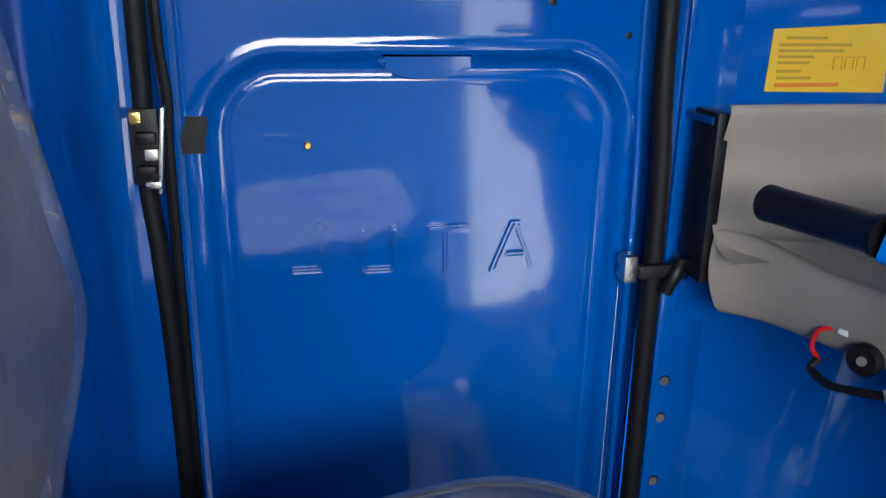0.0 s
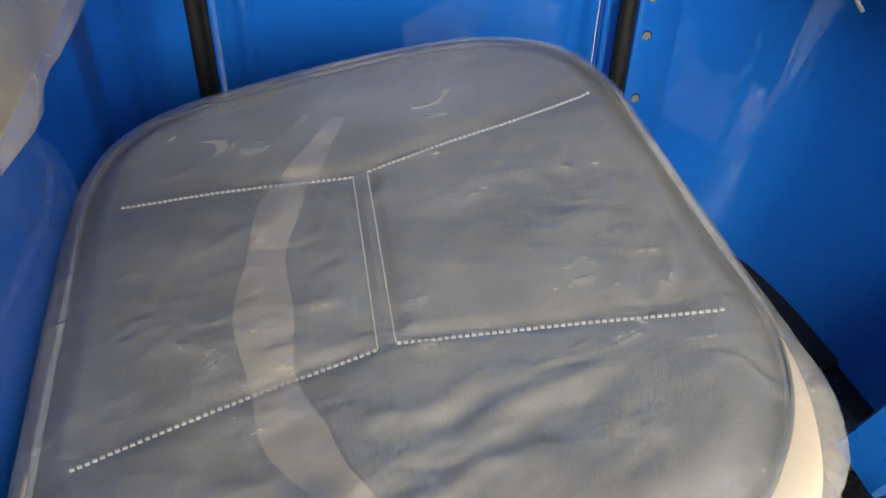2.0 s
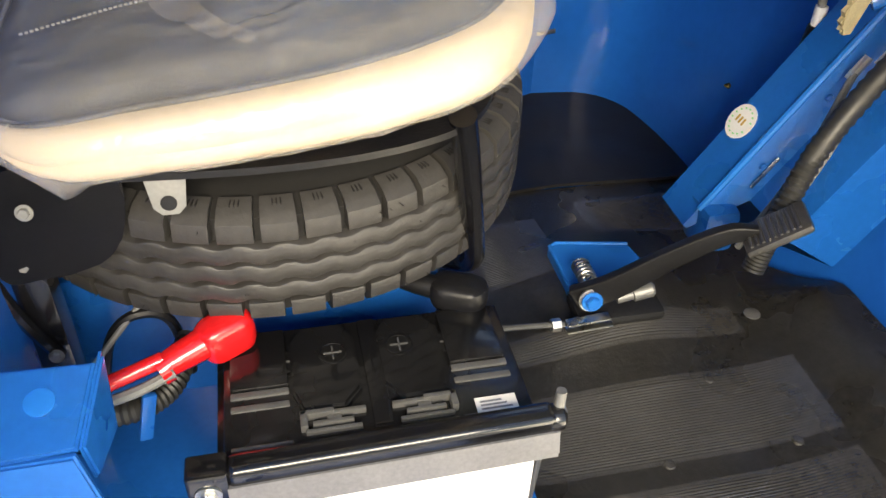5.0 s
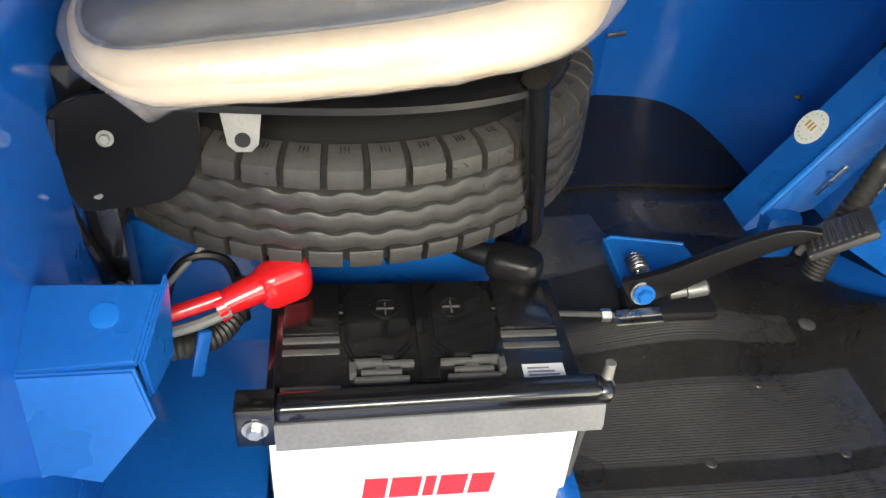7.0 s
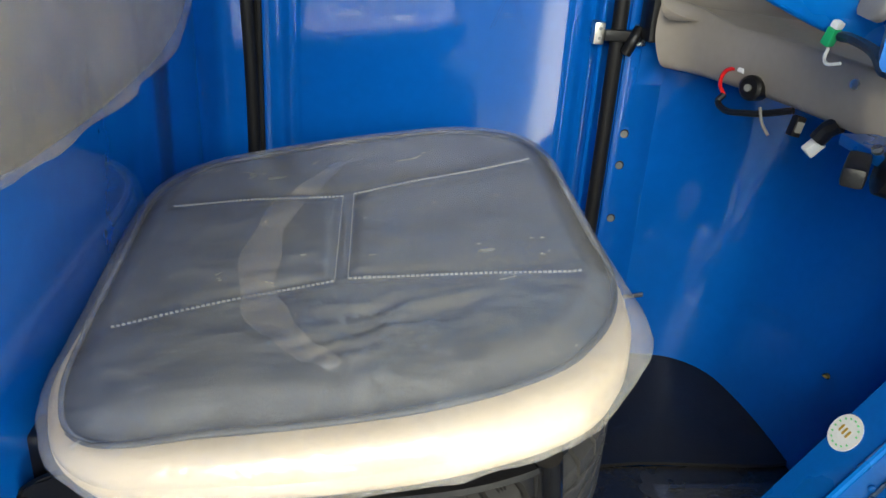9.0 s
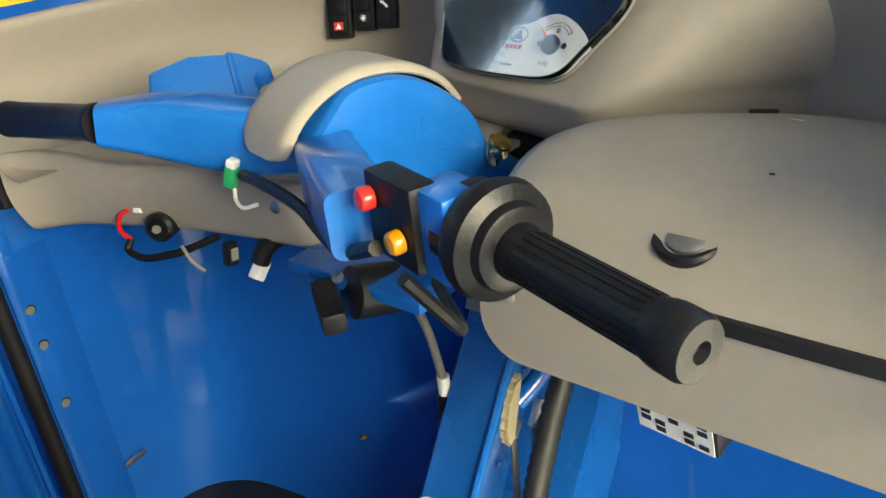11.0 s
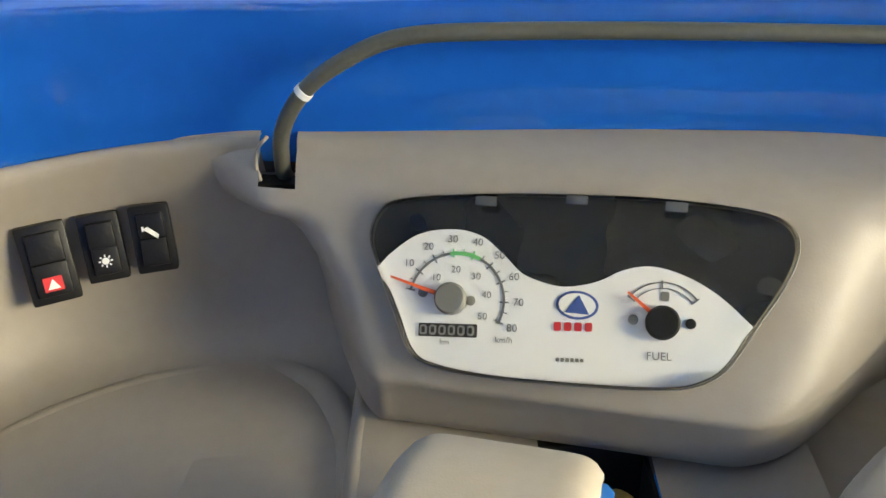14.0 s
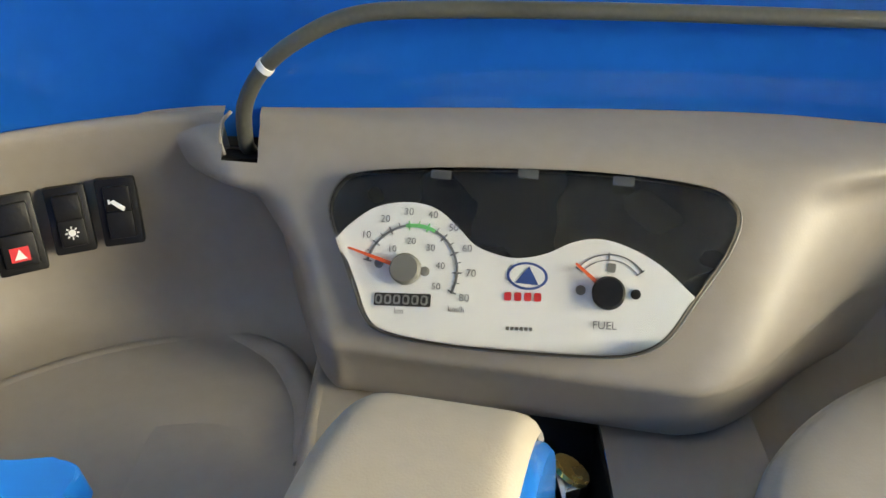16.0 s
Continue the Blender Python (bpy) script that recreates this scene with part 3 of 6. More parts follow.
for z in (0.492, 0.437, 0.340):
    part("slotted_hole", prism(rounded_rect(-0.010, -0.012, 0.010, 0.012, 0.005), 0.003, (0.447, 0.5872, z), UX, UZ, 0.002), BLUE, pillar)
    # black disc paints the hole's shade, pale disc the light seen through it
    part("hole_shade", lathe([(0.0075, 0), (0.0075, 0.0008)], (0.448, 0.5840, z), (0, -1, 0), 16), BLACK, pillar)
    part("hole_light", lathe([(0.0062, 0), (0.0062, 0.0008)], (0.4472, 0.5834, z - 0.0008), (0, -1, 0), 16), GREYTAG, pillar)
for z in (0.60, 0.57):
    part("weld_dimple", lathe([(0.006, 0), (0.005, 0.002), (0.002, 0.003)], (0.446, 0.5865, z), (0, -1, 0), 12), BLUE, pillar)
part("flange", slab((0.427, 0.578, 0.05), (0.4300, 0.594, 1.4), 0.0012), BLUE, pillar)
part("gusset", prism([(0, 0), (0.045, 0), (0.045, 0.05), (0.02, 0.075), (0, 0.085)], 0.004, (0.452, 0.5875, 0.575), UX, UZ, 0.002), BLUE, pillar)

# ---- warning sticker on the side panel ----
st = thing("warning_sticker", "yellow printed warning sticker on the blue side panel", "sticker", (0.545, 0.6015, 0.90))
part("sheet", prism([(0.0, -0.037), (0.165, -0.040), (0.160, 0.044), (0.002, 0.036)], 0.0012, (0, 0, 0), UX, UZ), YELLOW, st)
for k, (x0, x1, z) in enumerate(((0.02, 0.075, 0.026), (0.012, 0.11, 0.018), (0.012, 0.10, 0.011), (0.012, 0.06, 0.004), (0.012, 0.055, -0.003), (0.012, 0.045, -0.013), (0.014, 0.06, -0.021))):
    part("print_bar", slab((x0, -0.0018, z - 0.0017), (x1, -0.0011, z + 0.0017)), BROWNINK, st, "", 0)
part("print_bar", slab((0.012, -0.0018, -0.032), (0.10, -0.0011, -0.027)), ORANGEINK, st, "", 0)
for x0 in (0.088, 0.104, 0.12):
    part("drawing", joined([slab((x0, -0.0018, -0.012), (x0 + 0.001, -0.0011, 0.004)), slab((x0, -0.0018, 0.003), (x0 + 0.012, -0.0011, 0.004)), slab((x0 + 0.011, -0.0018, -0.012), (x0 + 0.012, -0.0011, 0.004))]), BROWNINK, st, "", 0)

# ---- floor mats ----


def mat_height(x, y):
    hump = 0.055 * math.exp(-((x - 0.43) / 0.13) ** 2 - (y / 0.13) ** 2)
    return 0.048 + hump + 0.02 * step(0.5, 0.68, x) * step(0.15, -0.05, y) + 0.035 * step(0.62, 0.69, x) * step(-0.01, -0.09, y)


def ribbed(x0, x1, y0, y1, pitch=0.0038):
    """A strip of mat with raised ribs that run fore and aft."""
    n = int((y1 - y0) / pitch)
    xs = [x0 + (x1 - x0) * i / 16 for i in range(17)]
    bm = bmesh.new()
    prev = None
    for k in range(n):
        fade = step(0, 3, k) * step(n - 1, n - 4, k)
        for f, h in ((0.0, 0.0), (0.25, 0.0008 * fade), (0.6, 0.0008 * fade), (0.82, 0.0)):
            y = y0 + (k + f) * pitch
            row = [bm.verts.new((x, y + 0.03 * (x - 0.3) * (x - 0.3), mat_height(x, y) + 0.0006 + h * step(x0, x0 + 0.03, x) * step(x1, x1 - 0.09, x))) for x in xs]
            if prev:
                for i in range(16):
                    bm.faces.new((prev[i], prev[i + 1], row[i + 1], row[i]))
            prev = row
    return bm


fm = thing("floor_mat", "black ribbed rubber floor mat, slightly dusty", "mat", (0, 0, 0))


def mat_width(k):
    """Width of the mat at one row: it follows the cowl."""
    y = -0.655 + 0.935 * k / 60
    return 0.50 + 0.032 * step(0.08, -0.08, y) - 0.030 * math.exp(-((y - 0.02) / 0.035) ** 2)


bm = bmesh.new()
n1, n2 = 44, 60
g = [[bm.verts.new((0.20 + mat_width(k) * i / n1, -0.655 + 0.935 * k / n2, mat_height(0.20 + mat_width(k) * i / n1, -0.655 + 0.935 * k / n2))) for k in range(n2 + 1)] for i in range(n1 + 1)]
for i in range(n1):
    for k in range(n2):
        bm.faces.new((g[i][k], g[i + 1][k], g[i + 1][k + 1], g[i][k + 1]))
bmesh.ops.solidify(bm, geom=list(bm.faces), thickness=0.004)
part("sheet", bm, MAT, fm)
for x0, x1, y0, y1 in ((0.24, 0.385, 0.035, 0.20), (0.21, 0.58, -0.108, -0.062), (0.21, 0.62, -0.275, -0.155), (0.21, 0.62, -0.40, -0.300), (0.21, 0.62, -0.53, -0.425), (0.46, 0.66, 0.13, 0.24)):
    part("rib_field", ribbed(x0, x1, y0, y1), MAT, fm)
part("mat_screw", lathe([(0.011, 0), (0.011, 0.002), (0.006, 0.004)], (0.605, -0.078, mat_height(0.605, -0.078)), (0, 0, 1), 16), CLIPGREY, fm, "dull steel mat screw")
for x, y in ((0.50, -0.168), (0.56, -0.275), (0.40, -0.275)):
    part("mat_button", lathe([(0.007, 0), (0.006, 0.002), (0.003, 0.0025)], (x, y, mat_height(x, y) + 0.0002), (0, 0, 1), 12), MAT, fm)
lm = thing("footwell_mat", "plain black mat in the far footwell", "mat", (0, 0, 0))
edge = smooth_path([(x, y, 0) for x, y in ((0.20, 0.285), (0.45, 0.283), (0.702, 0.28), (0.699, 0.37), (0.688, 0.45), (0.665, 0.53), (0.62, 0.583), (0.56, 0.602), (0.45, 0.60), (0.20, 0.60))], 5, True)
part("sheet", prism([(p.x, p.y) for p in edge], 0.006, (0, 0, 0.049), (1, 0, 0), (0, 1, 0), 0.003), MAT_AND_SHADE, lm)

# ---- seat ----
OUTLINE = smooth_path([(x, y, 0) for x, y in ((-0.196, -0.215), (-0.162, -0.272), (-0.07, -0.286), (0.03, -0.287), (0.118, -0.272), (0.181, -0.238), (0.217, -0.165), (0.221, -0.05), (0.221, 0.08), (0.219, 0.170), (0.196, 0.244), (0.130, 0.288), (0.03, 0.291),
                                              (-0.08, 0.274), (-0.172, 0.240), (-0.212, 0.16), (-0.210, 0.0), (-0.206, -0.13))], 6, True)


INSET = [0.003 + 0.019 * min(max((-p.y - 0.10) / 0.13, 0), 1) * min(max((p.x + 0.20) / 0.10, 0.1), 1) for p in OUTLINE]
INNER = [p - p.normalized() * s for p, s in zip(OUTLINE, INSET)]


def seat_top(x, y):
    return 0.559 + 0.133 * x + 0.02 * y


SEAMS = [((-0.009, -0.087), (-0.176, -0.129)), ((-0.006, 0.091), (-0.178, 0.111)), ((-0.009, -0.087), (-0.006, 0.091)),
         ((0.002, -0.085), (0.188, -0.1125)), ((0.005, 0.094), (0.190, 0.143)), ((0.002, -0.085), (0.005, 0.094))]


def seam_distance(x, y):
    best = 1.0
    for (ax, ay), (bx, by) in SEAMS:
        dx, dy = bx - ax, by - ay
        t = min(max(((x - ax) * dx + (y - ay) * dy) / (dx * dx + dy * dy), 0), 1)
        best = min(best, math.hypot(x - ax - t * dx, y - ay - t * dy))
    return best


def cushion(x, y, s):
    """Height of the cushion; s runs from 0 at its middle to 1 at its edge."""
    return seat_top(x, y) - 0.010 * step(0.88, 1.0, s) - 0.0035 * math.exp(-(seam_distance(x, y) / 0.006) ** 2) + 0.003 * noise.noise((x * 9, y * 9, 0.3))


def seat_rings(offset, lift, shares):
    return [[Vector((p.x * s + offset * p.x / 0.2 * s, p.y * s + offset * p.y / 0.28 * s, cushion(p.x * s, p.y * s, s) + lift)) for p in INNER] for s in shares]


seat = thing("driver_seat", "dark grey seat cushion with cream sides and white stitching", "seat", (0, 0, 0))
SH = [0.004] + [k / 44 for k in range(1, 44)] + [0.985, 1.0]
part("top_panel", ring_mesh(seat_rings(0, 0, SH), True, False), SEATGREY, seat, "dark grey leathercloth top with sewn panels", 80)


def corner(p):
    """The band runs out towards the rear near corner."""
    return 1 - 0.60 * step(-0.135, -0.200, p.x) * step(-0.08, -0.17, p.y)


side_rings = []
for share, grow, drop in ((-1.0, 0.0, 0.0105), (-0.5, 0.0, 0.0105), (-0.1, 0.0, 0.015), (0.0, 0.003, 0.027), (0.0, 0.0035, 0.042), (0.0, 0.0005, 0.047), (0.0, 0.0035, 0.052), (0.0, 0.001, 0.062), (0.0, -0.006, 0.072), (0.0, -0.05, 0.074)):
    side_rings.append([Vector((p.x, p.y, 0)) + p.normalized() * (share * s + grow) + Vector((0, 0, seat_top(p.x, p.y) - drop * (0.72 + 0.55 * p.x) * corner(p) + 0.0015 * noise.noise((p.x * 14, p.y * 14, drop * 30)))) for p, s in zip(OUTLINE, INSET)])
part("side_band", ring_mesh(side_rings, True, False), CREAM, seat, "cream leathercloth side band", 80)
part("piping", tube([(p.x, p.y, seat_top(p.x, p.y) - 0.0070) for p in INNER + INNER[:2]], 0.0028, 0, 6), SEATGREY, seat, "thin dark piping round the top", 80)
part("base_board", prism([(p.x * 0.9, p.y * 0.93) for p in OUTLINE], 0.006, (0, 0, 0.478), (1, 0, 0), (0, 1, 0)), BLACK, seat)


def stitches(a, b):
    """A row of short stitches."""
    a, b = Vector((*a, 0)), Vector((*b, 0))
    d = (b - a).normalized()
    n = int((b - a).length / 0.0040)
    bms = []
    for k in range(n):
        c = a + d * (k + 0.5) * 0.0040
        s = math.hypot(c.x / 0.21, c.y / 0.28)
        m = Matrix.Translation((c.x, c.y, cushion(c.x, c.y, min(s, 0.86)) + 0.0050)) @ Matrix.Rotation(math.atan2(d.y, d.x), 4, "Z")
        bms.append(slab((-0.0013, -0.0006, -0.0012), (0.0013, 0.0006, 0.0006), 0, m))
    return joined(bms)


for k, (a, b) in enumerate(SEAMS):
    if k in (2, 5):
        part("seam_edge", tube([(a[0] + (b[0] - a[0]) * t / 12, a[1] + (b[1] - a[1]) * t / 12, cushion(a[0] + (b[0] - a[0]) * t / 12, a[1] + (b[1] - a[1]) * t / 12, 0.3) + 0.0054) for t in range(13)], 0.0005, 0, 6), THREAD, seat, "pale folded seam edge")
    else:
        tagged(part("stitching", stitches(a, (a[0] + (b[0] - a[0]) * 1.025, a[1] + (b[1] - a[1]) * 1.025)), THREAD, seat, "", 0), "row of white stitches", kind="stuff")
tag = part("mounting_tab", prism([(-0.018, 0.03), (-0.012, -0.010), (-0.006, -0.016), (0.006, -0.016), (0.012, -0.010), (0.017, 0.03)], 0.004, (-0.079, -0.236, 0.447), (1, 0, 0), (0, 0.15, 1), 0.001), GREYTAG, seat, "pale grey metal tab under the seat edge")
part("tab_hole", lathe([(0.0062, 0), (0.0062, 0.001)], (-0.079, -0.2405, 0.442), (0, -1, 0.15), 16), BLACK, tag)

# polythene over the cushion
cover = thing("plastic_cover", "clear wrinkled polythene film over the seat cushion", "cover", (0, 0, 0))


def crease(x, y):
    """Folds of loose film."""
    u = noise.noise((x * 16 + y * 10, (y - x * 0.5) * 46, 1.7))
    u = 1 - 2.2 * abs(u)
    w = noise.noise((x * 62, y * 75, 2.2))
    zone = math.exp(-((x - 0.035) / 0.075) ** 2 - ((y + 0.185) / 0.05) ** 2)
    zone2 = 0.6 * math.exp(-((x - 0.14) / 0.06) ** 2 - ((y - 0.06) / 0.10) ** 2)
    ripple = noise.noise((x * 18 + 40 * y, y * 12 - x * 30, 6.1))
    return max(-0.0012, 0.0068 * zone * u + 0.0036 * (zone + zone2) * w + 0.0011 * max(ripple, 0) ** 2 * 3 + 0.0007 * noise.noise((x * 28, y * 28, 8)) + 0.0016)


film = []
for s in [0.004] + [k / 84 for k in range(1, 84)] + [1.0]:
    film.append([Vector((p.x * s, p.y * s, cushion(p.x * s, p.y * s, s) + 0.0056 + crease(p.x * s, p.y * s))) for p in INNER])
for grow, drop in ((-0.010, 0.002), (0.001, 0.007), (0.008, 0.020), (0.011, 0.034), (0.010, 0.052), (0.007, 0.063), (0.002, 0.070), (-0.008, 0.0735)):
    r = []
    for i, p in enumerate(OUTLINE):
        fold = noise.noise((i * 0.55, drop * 14, 3)) * 0.004 * step(0.004, 0.05, drop)
        tip = math.exp(-((p.x - 0.205) / 0.03) ** 2 - ((p.y + 0.165) / 0.04) ** 2)
        tip2 = math.exp(-((p.x + 0.137) / 0.013) ** 2 - ((p.y + 0.27) / 0.03) ** 2)
        far = step(-0.12, 0.12, p.y - 0.4 * p.x)
        k = 1 + (grow + fold + 0.003 * far * step(0.09, 0.0, drop) + 0.014 * tip * math.exp(-((drop - 0.034) / 0.022) ** 2)) / math.hypot(p.x, p.y)
        r.append(Vector((p.x * k, p.y * k, seat_top(p.x, p.y) + 0.002 * far * step(0.05, 0.0, drop) - drop * (0.70 + 0.5 * p.x) * corner(p) - 0.015 * tip2 * step(0.05, 0.08, drop) - 0.01 * tip * step(0.05, 0.08, drop))))
    film.append(r)
part("film", ring_mesh(film, True, False), FILM, cover, "", 85)
# a flat fold where the film lies double
FOLD = smooth_path([(-0.010, 0.168, 0.010), (-0.036, 0.115, 0.017), (-0.060, 0.065, 0.021), (-0.074, -0.01, 0.024), (-0.072, -0.086, 0.023), (-0.061, -0.141, 0.021), (-0.036, -0.190, 0.018), (-0.004, -0.226, 0.008)], 8)
for layer in (0.0012,):
    strip = []
    for i, p in enumerate(FOLD):
        a, b = FOLD[max(i - 1, 0)], FOLD[min(i + 1, len(FOLD) - 1)]
        side = Vector((b.y - a.y, a.x - b.x, 0)).normalized()
        w = 1.25 * p.z * (1 + 0.3 * noise.noise((i * 0.16, layer * 900, 2)))
        row = []
        for f in (-0.55, -0.3, 0.0, 0.3, 0.55):
            x, y = p.x + side.x * w * f, p.y + side.y * w * f
            row.append((x, y, cushion(x, y, 0.5) + 0.0056 + max(crease(x, y), 0) + layer + 0.0010 * noise.noise((x * 40, y * 40, 1))))
        strip.append(row)
    part("fold", ring_mesh(strip, False, False), MILKY, cover, "milky double fold of film", 85)

# backrest
BACK = smooth_path([(0, y, z) for y, z in ((0.0, 0.684), (0.14, 0.686), (0.235, 0.704), (0.292, 0.738), (0.298, 0.772), (0.255, 0.845), (0.205, 0.93), (0.15, 0.985), (0.0, 1.0),
                                            (-0.15, 0.985), (-0.205, 0.93), (-0.270, 0.845), (-0.345, 0.770), (-0.350, 0.728), (-0.270, 0.700), (-0.14, 0.688))], 6, True)


def back_rings(steps, wob=0.0):
    out = []
    for x, s in steps:
        out.append([Vector((x + wob * noise.noise((p.y * s * 16, p.z * 9, x * 20)), p.y * s, 0.83 + (p.z - 0.83) * s + wob * 0.5 * noise.noise((p.y * 20, p.z * 20, 4)))) for p in BACK])
    return out


back = part("backrest", ring_mesh(back_rings(((-0.236, 0.97), (-0.215, 0.985), (-0.195, 0.985), (-0.186, 0.965), (-0.181, 0.92), (-0.179, 0.8), (-0.178, 0.6), (-0.178, 0.35), (-0.178, 0.02)))), SEATGREY, seat, "grey padded backrest against the blue bulkhead", 80)
bcover = thing("plastic_cover", "milky wrinkled polythene sheet over the backrest", "cover", (0, 0, 0))
part("gathered_edge", tube([(-0.205, p.y * 0.985, 0.83 + (p.z - 0.83) * 0.985 - 0.004) for p in BACK if p.z < 0.80], 0.006, 0, 7), MILKY, bcover, "gathered lower edge of the sheet", 85)
part("film", ring_mesh(back_rings(((-0.232, 1.0), (-0.215, 1.01), (-0.195, 1.012), (-0.180, 0.995), (-0.173, 0.95), (-0.171, 0.88), (-0.170, 0.8), (-0.170, 0.7), (-0.170, 0.55), (-0.170, 0.4), (-0.170, 0.2), (-0.170, 0.02)), 0.007), True, False), MILKY, bcover, "", 85)

# ---- seat base, spare wheel ----
base = thing("steel_pedestal", "blue painted steel seat pedestal with black support tube", "pedestal", (0, 0, 0))
part("pedestal", slab((-0.234, -0.13, 0.03), (0.16, 0.36, 0.288), 0.012), BLUE_SATIN, base)
part("pan", slab((-0.234, -0.60, 0.03), (-0.075, -0.11, 0.122), 0.008), BLUE_SATIN, base, "blue steel pan beside the battery")
part("battery_tray", slab((-0.075, -0.37, 0.03), (0.205, -0.13, 0.072), 0.006), BLUE_SATIN, base)
part("tray_side", slab((0.195, -0.41, 0.03), (0.215, -0.20, 0.13), 0.004, pose(0, 0, 0)), BLUE_SATIN, base)
part("support_tube", tube([(0.149, -0.232, 0.492), (0.160, -0.212, 0.44), (0.183, -0.165, 0.32), (0.190, -0.146, 0.278), (0.183, -0.128, 0.258), (0.15, -0.10, 0.25)], 0.0115, 8, 14), GLOSSBLACK, base, "bent black seat support tube")
part("rear_post", slab((-0.225, 0.18, 0.28), (-0.17, 0.22, 0.484), 0.004), GLOSSBLACK, base)
part("rear_post", slab((-0.225, -0.20, 0.10), (-0.195, -0.17, 0.484), 0.004), GLOSSBLACK, base)
part("clip_plate", slab((0.115, -0.165, 0.27), (0.15, -0.13, 0.292), 0.003), BLUE_SATIN, base)
mount = thing("seat_mount", "black steel mounting plate with zinc bolts beside the spare wheel", "mount", (0, 0, 0))
plate = [(-0.052, 0.03), (-0.045, -0.045), (-0.02, -0.05), (0.03, -0.045), (0.055, -0.01), (0.058, 0.05), (0.0, 0.062), (-0.035, 0.055)]
part("plate", prism([(p.x, p.y) for p in smooth_path([(a, b, 0) for a, b in plate], 4, True)], 0.006, (-0.177, -0.213, 0.412), (1, 0.12, 0), (0, -0.10, 1), 0.002), DULLBLACK, mount)
part("strap", tube([(-0.222, -0.226, 0.455), (-0.231, -0.222, 0.40), (-0.226, -0.214, 0.34), (-0.215, -0.205, 0.29), (-0.205, -0.20, 0.262)], 0.006, 6, 8), GLOSSBLACK, mount, "bent black strap")
for at in ((-0.186, -0.224, 0.434), (-0.203, -0.214, 0.376), (-0.206, -0.208, 0.268)):
    bolt("bolt", at, (0, -1, 0.25), 0.0045, 0.005, GREYTAG, mount, "small zinc bolt")

wheel = thing("spare_wheel", "new black ribbed tyre lying flat under the seat", "tyre", (0.0, 0.035, 0.36))
R = 0.274


def tyre_ring(prof, n=120):
    return ring_mesh([[Vector((r * math.cos(2 * math.pi * k / n), r * math.sin(2 * math.pi * k / n), h)) for k in range(n)] for r, h in prof], True, False)


part("carcass", tyre_ring([(0.135, -0.05), (0.15, -0.062), (0.20, -0.066), (0.245, -0.058), (0.262, -0.050), (0.261, -0.03), (0.261, 0.0), (0.261, 0.03), (0.262, 0.050), (0.245, 0.058), (0.20, 0.066), (0.15, 0.062), (0.135, 0.05), (0.128, 0.0), (0.135, -0.05)]), TYRE_SHADE, wheel, "", 50)
part("rim", tyre_ring([(0.132, 0.052), (0.137, 0.056), (0.132, 0.05), (0.118, 0.03), (0.118, -0.03), (0.132, -0.05), (0.05, -0.02), (0.05, -0.015), (0.116, -0.024)], 48), STEEL, wheel, "", 40)


def wavy_rib(h0, h1, amp, phase, top=R, n=320, waves=48):
    """A circumferential tread rib with zigzag edges."""
    cols = []
    for k in range(n):
        a = 2 * math.pi * k / n
        w = amp * max(-1, min(1, 1.8 * math.sin(waves * a + phase)))
        c, s = math.cos(a), math.sin(a)
        lo, hi = h0 + w, h1 + w
        cols.append([Vector((r * c, r * s, h)) for r, h in ((0.256, lo), (top - 0.0008, lo), (top, lo + 0.0008), (top, hi - 0.0008), (top - 0.0008, hi), (0.256, hi))])
    return ring_mesh(cols + [cols[0]], False, False)


for h0, h1, ph in ((-0.0287, -0.0123, 0.0), (-0.0083, 0.0083, 0.6), (0.0123, 0.0287, 1.2)):
    part("tread_rib", wavy_rib(h0, h1, 0.0019, ph), TYRE, wheel, "", 50)


def shoulder_block(sign):
    """One lug of the tyre's shoulder."""
    bm = bmesh.new()
    w, steps = 0.0148, 3
    prof = [(0.255, 0.031), (R - 0.001, 0.0325), (R, 0.0345), (R - 0.002, 0.050), (R - 0.012, 0.0585), (0.248, 0.062), (0.244, 0.057)]
    rings = [[Vector((r * math.cos(t), r * math.sin(t), h * sign)) for r, h in prof] for t in [(-w + 2 * w * j / steps) / R for j in range(steps + 1)]]
    bm.free()
    b = ring_mesh(rings, True, True)
    return finish("tread_block", b, TYRE, 35)


NB = 48
for sign in (1, -1):
    me = shoulder_block(sign)
    for k in range(NB):
        o = new("tread_block", me)
        o.parent = wheel
        o.rotation_euler = (0, 0, 2 * math.pi * (k + (0.5 if sign < 0 else 0)) / NB)
# thin dark slabs paint the shade inside the sipes
sipe = finish("sipe", slab((0.2500, -0.0005, 0.0592), (0.2590, 0.0005, 0.0612)), TYRE_SHADE, 0)
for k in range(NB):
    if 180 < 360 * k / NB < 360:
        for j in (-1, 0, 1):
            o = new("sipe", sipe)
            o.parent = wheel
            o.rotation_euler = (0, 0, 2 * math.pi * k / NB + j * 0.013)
vents = [tube([(R - 0.001, 0.0, 0), (R + 0.0025, 0.0005, 0.0005)], 0.0004, 0, 4) for _ in range(1)]
hair = finish("vent_hair", vents[0], TYRE, 0)
for k in range(110):
    o = new("vent_hair", hair)
    o.parent = wheel
    o.location = (0, 0, random.choice((-0.046, -0.02, 0.0, 0.02, 0.044)) + random.uniform(-0.002, 0.002))
    o.rotation_euler = (0, 0, random.uniform(0, 2 * math.pi))

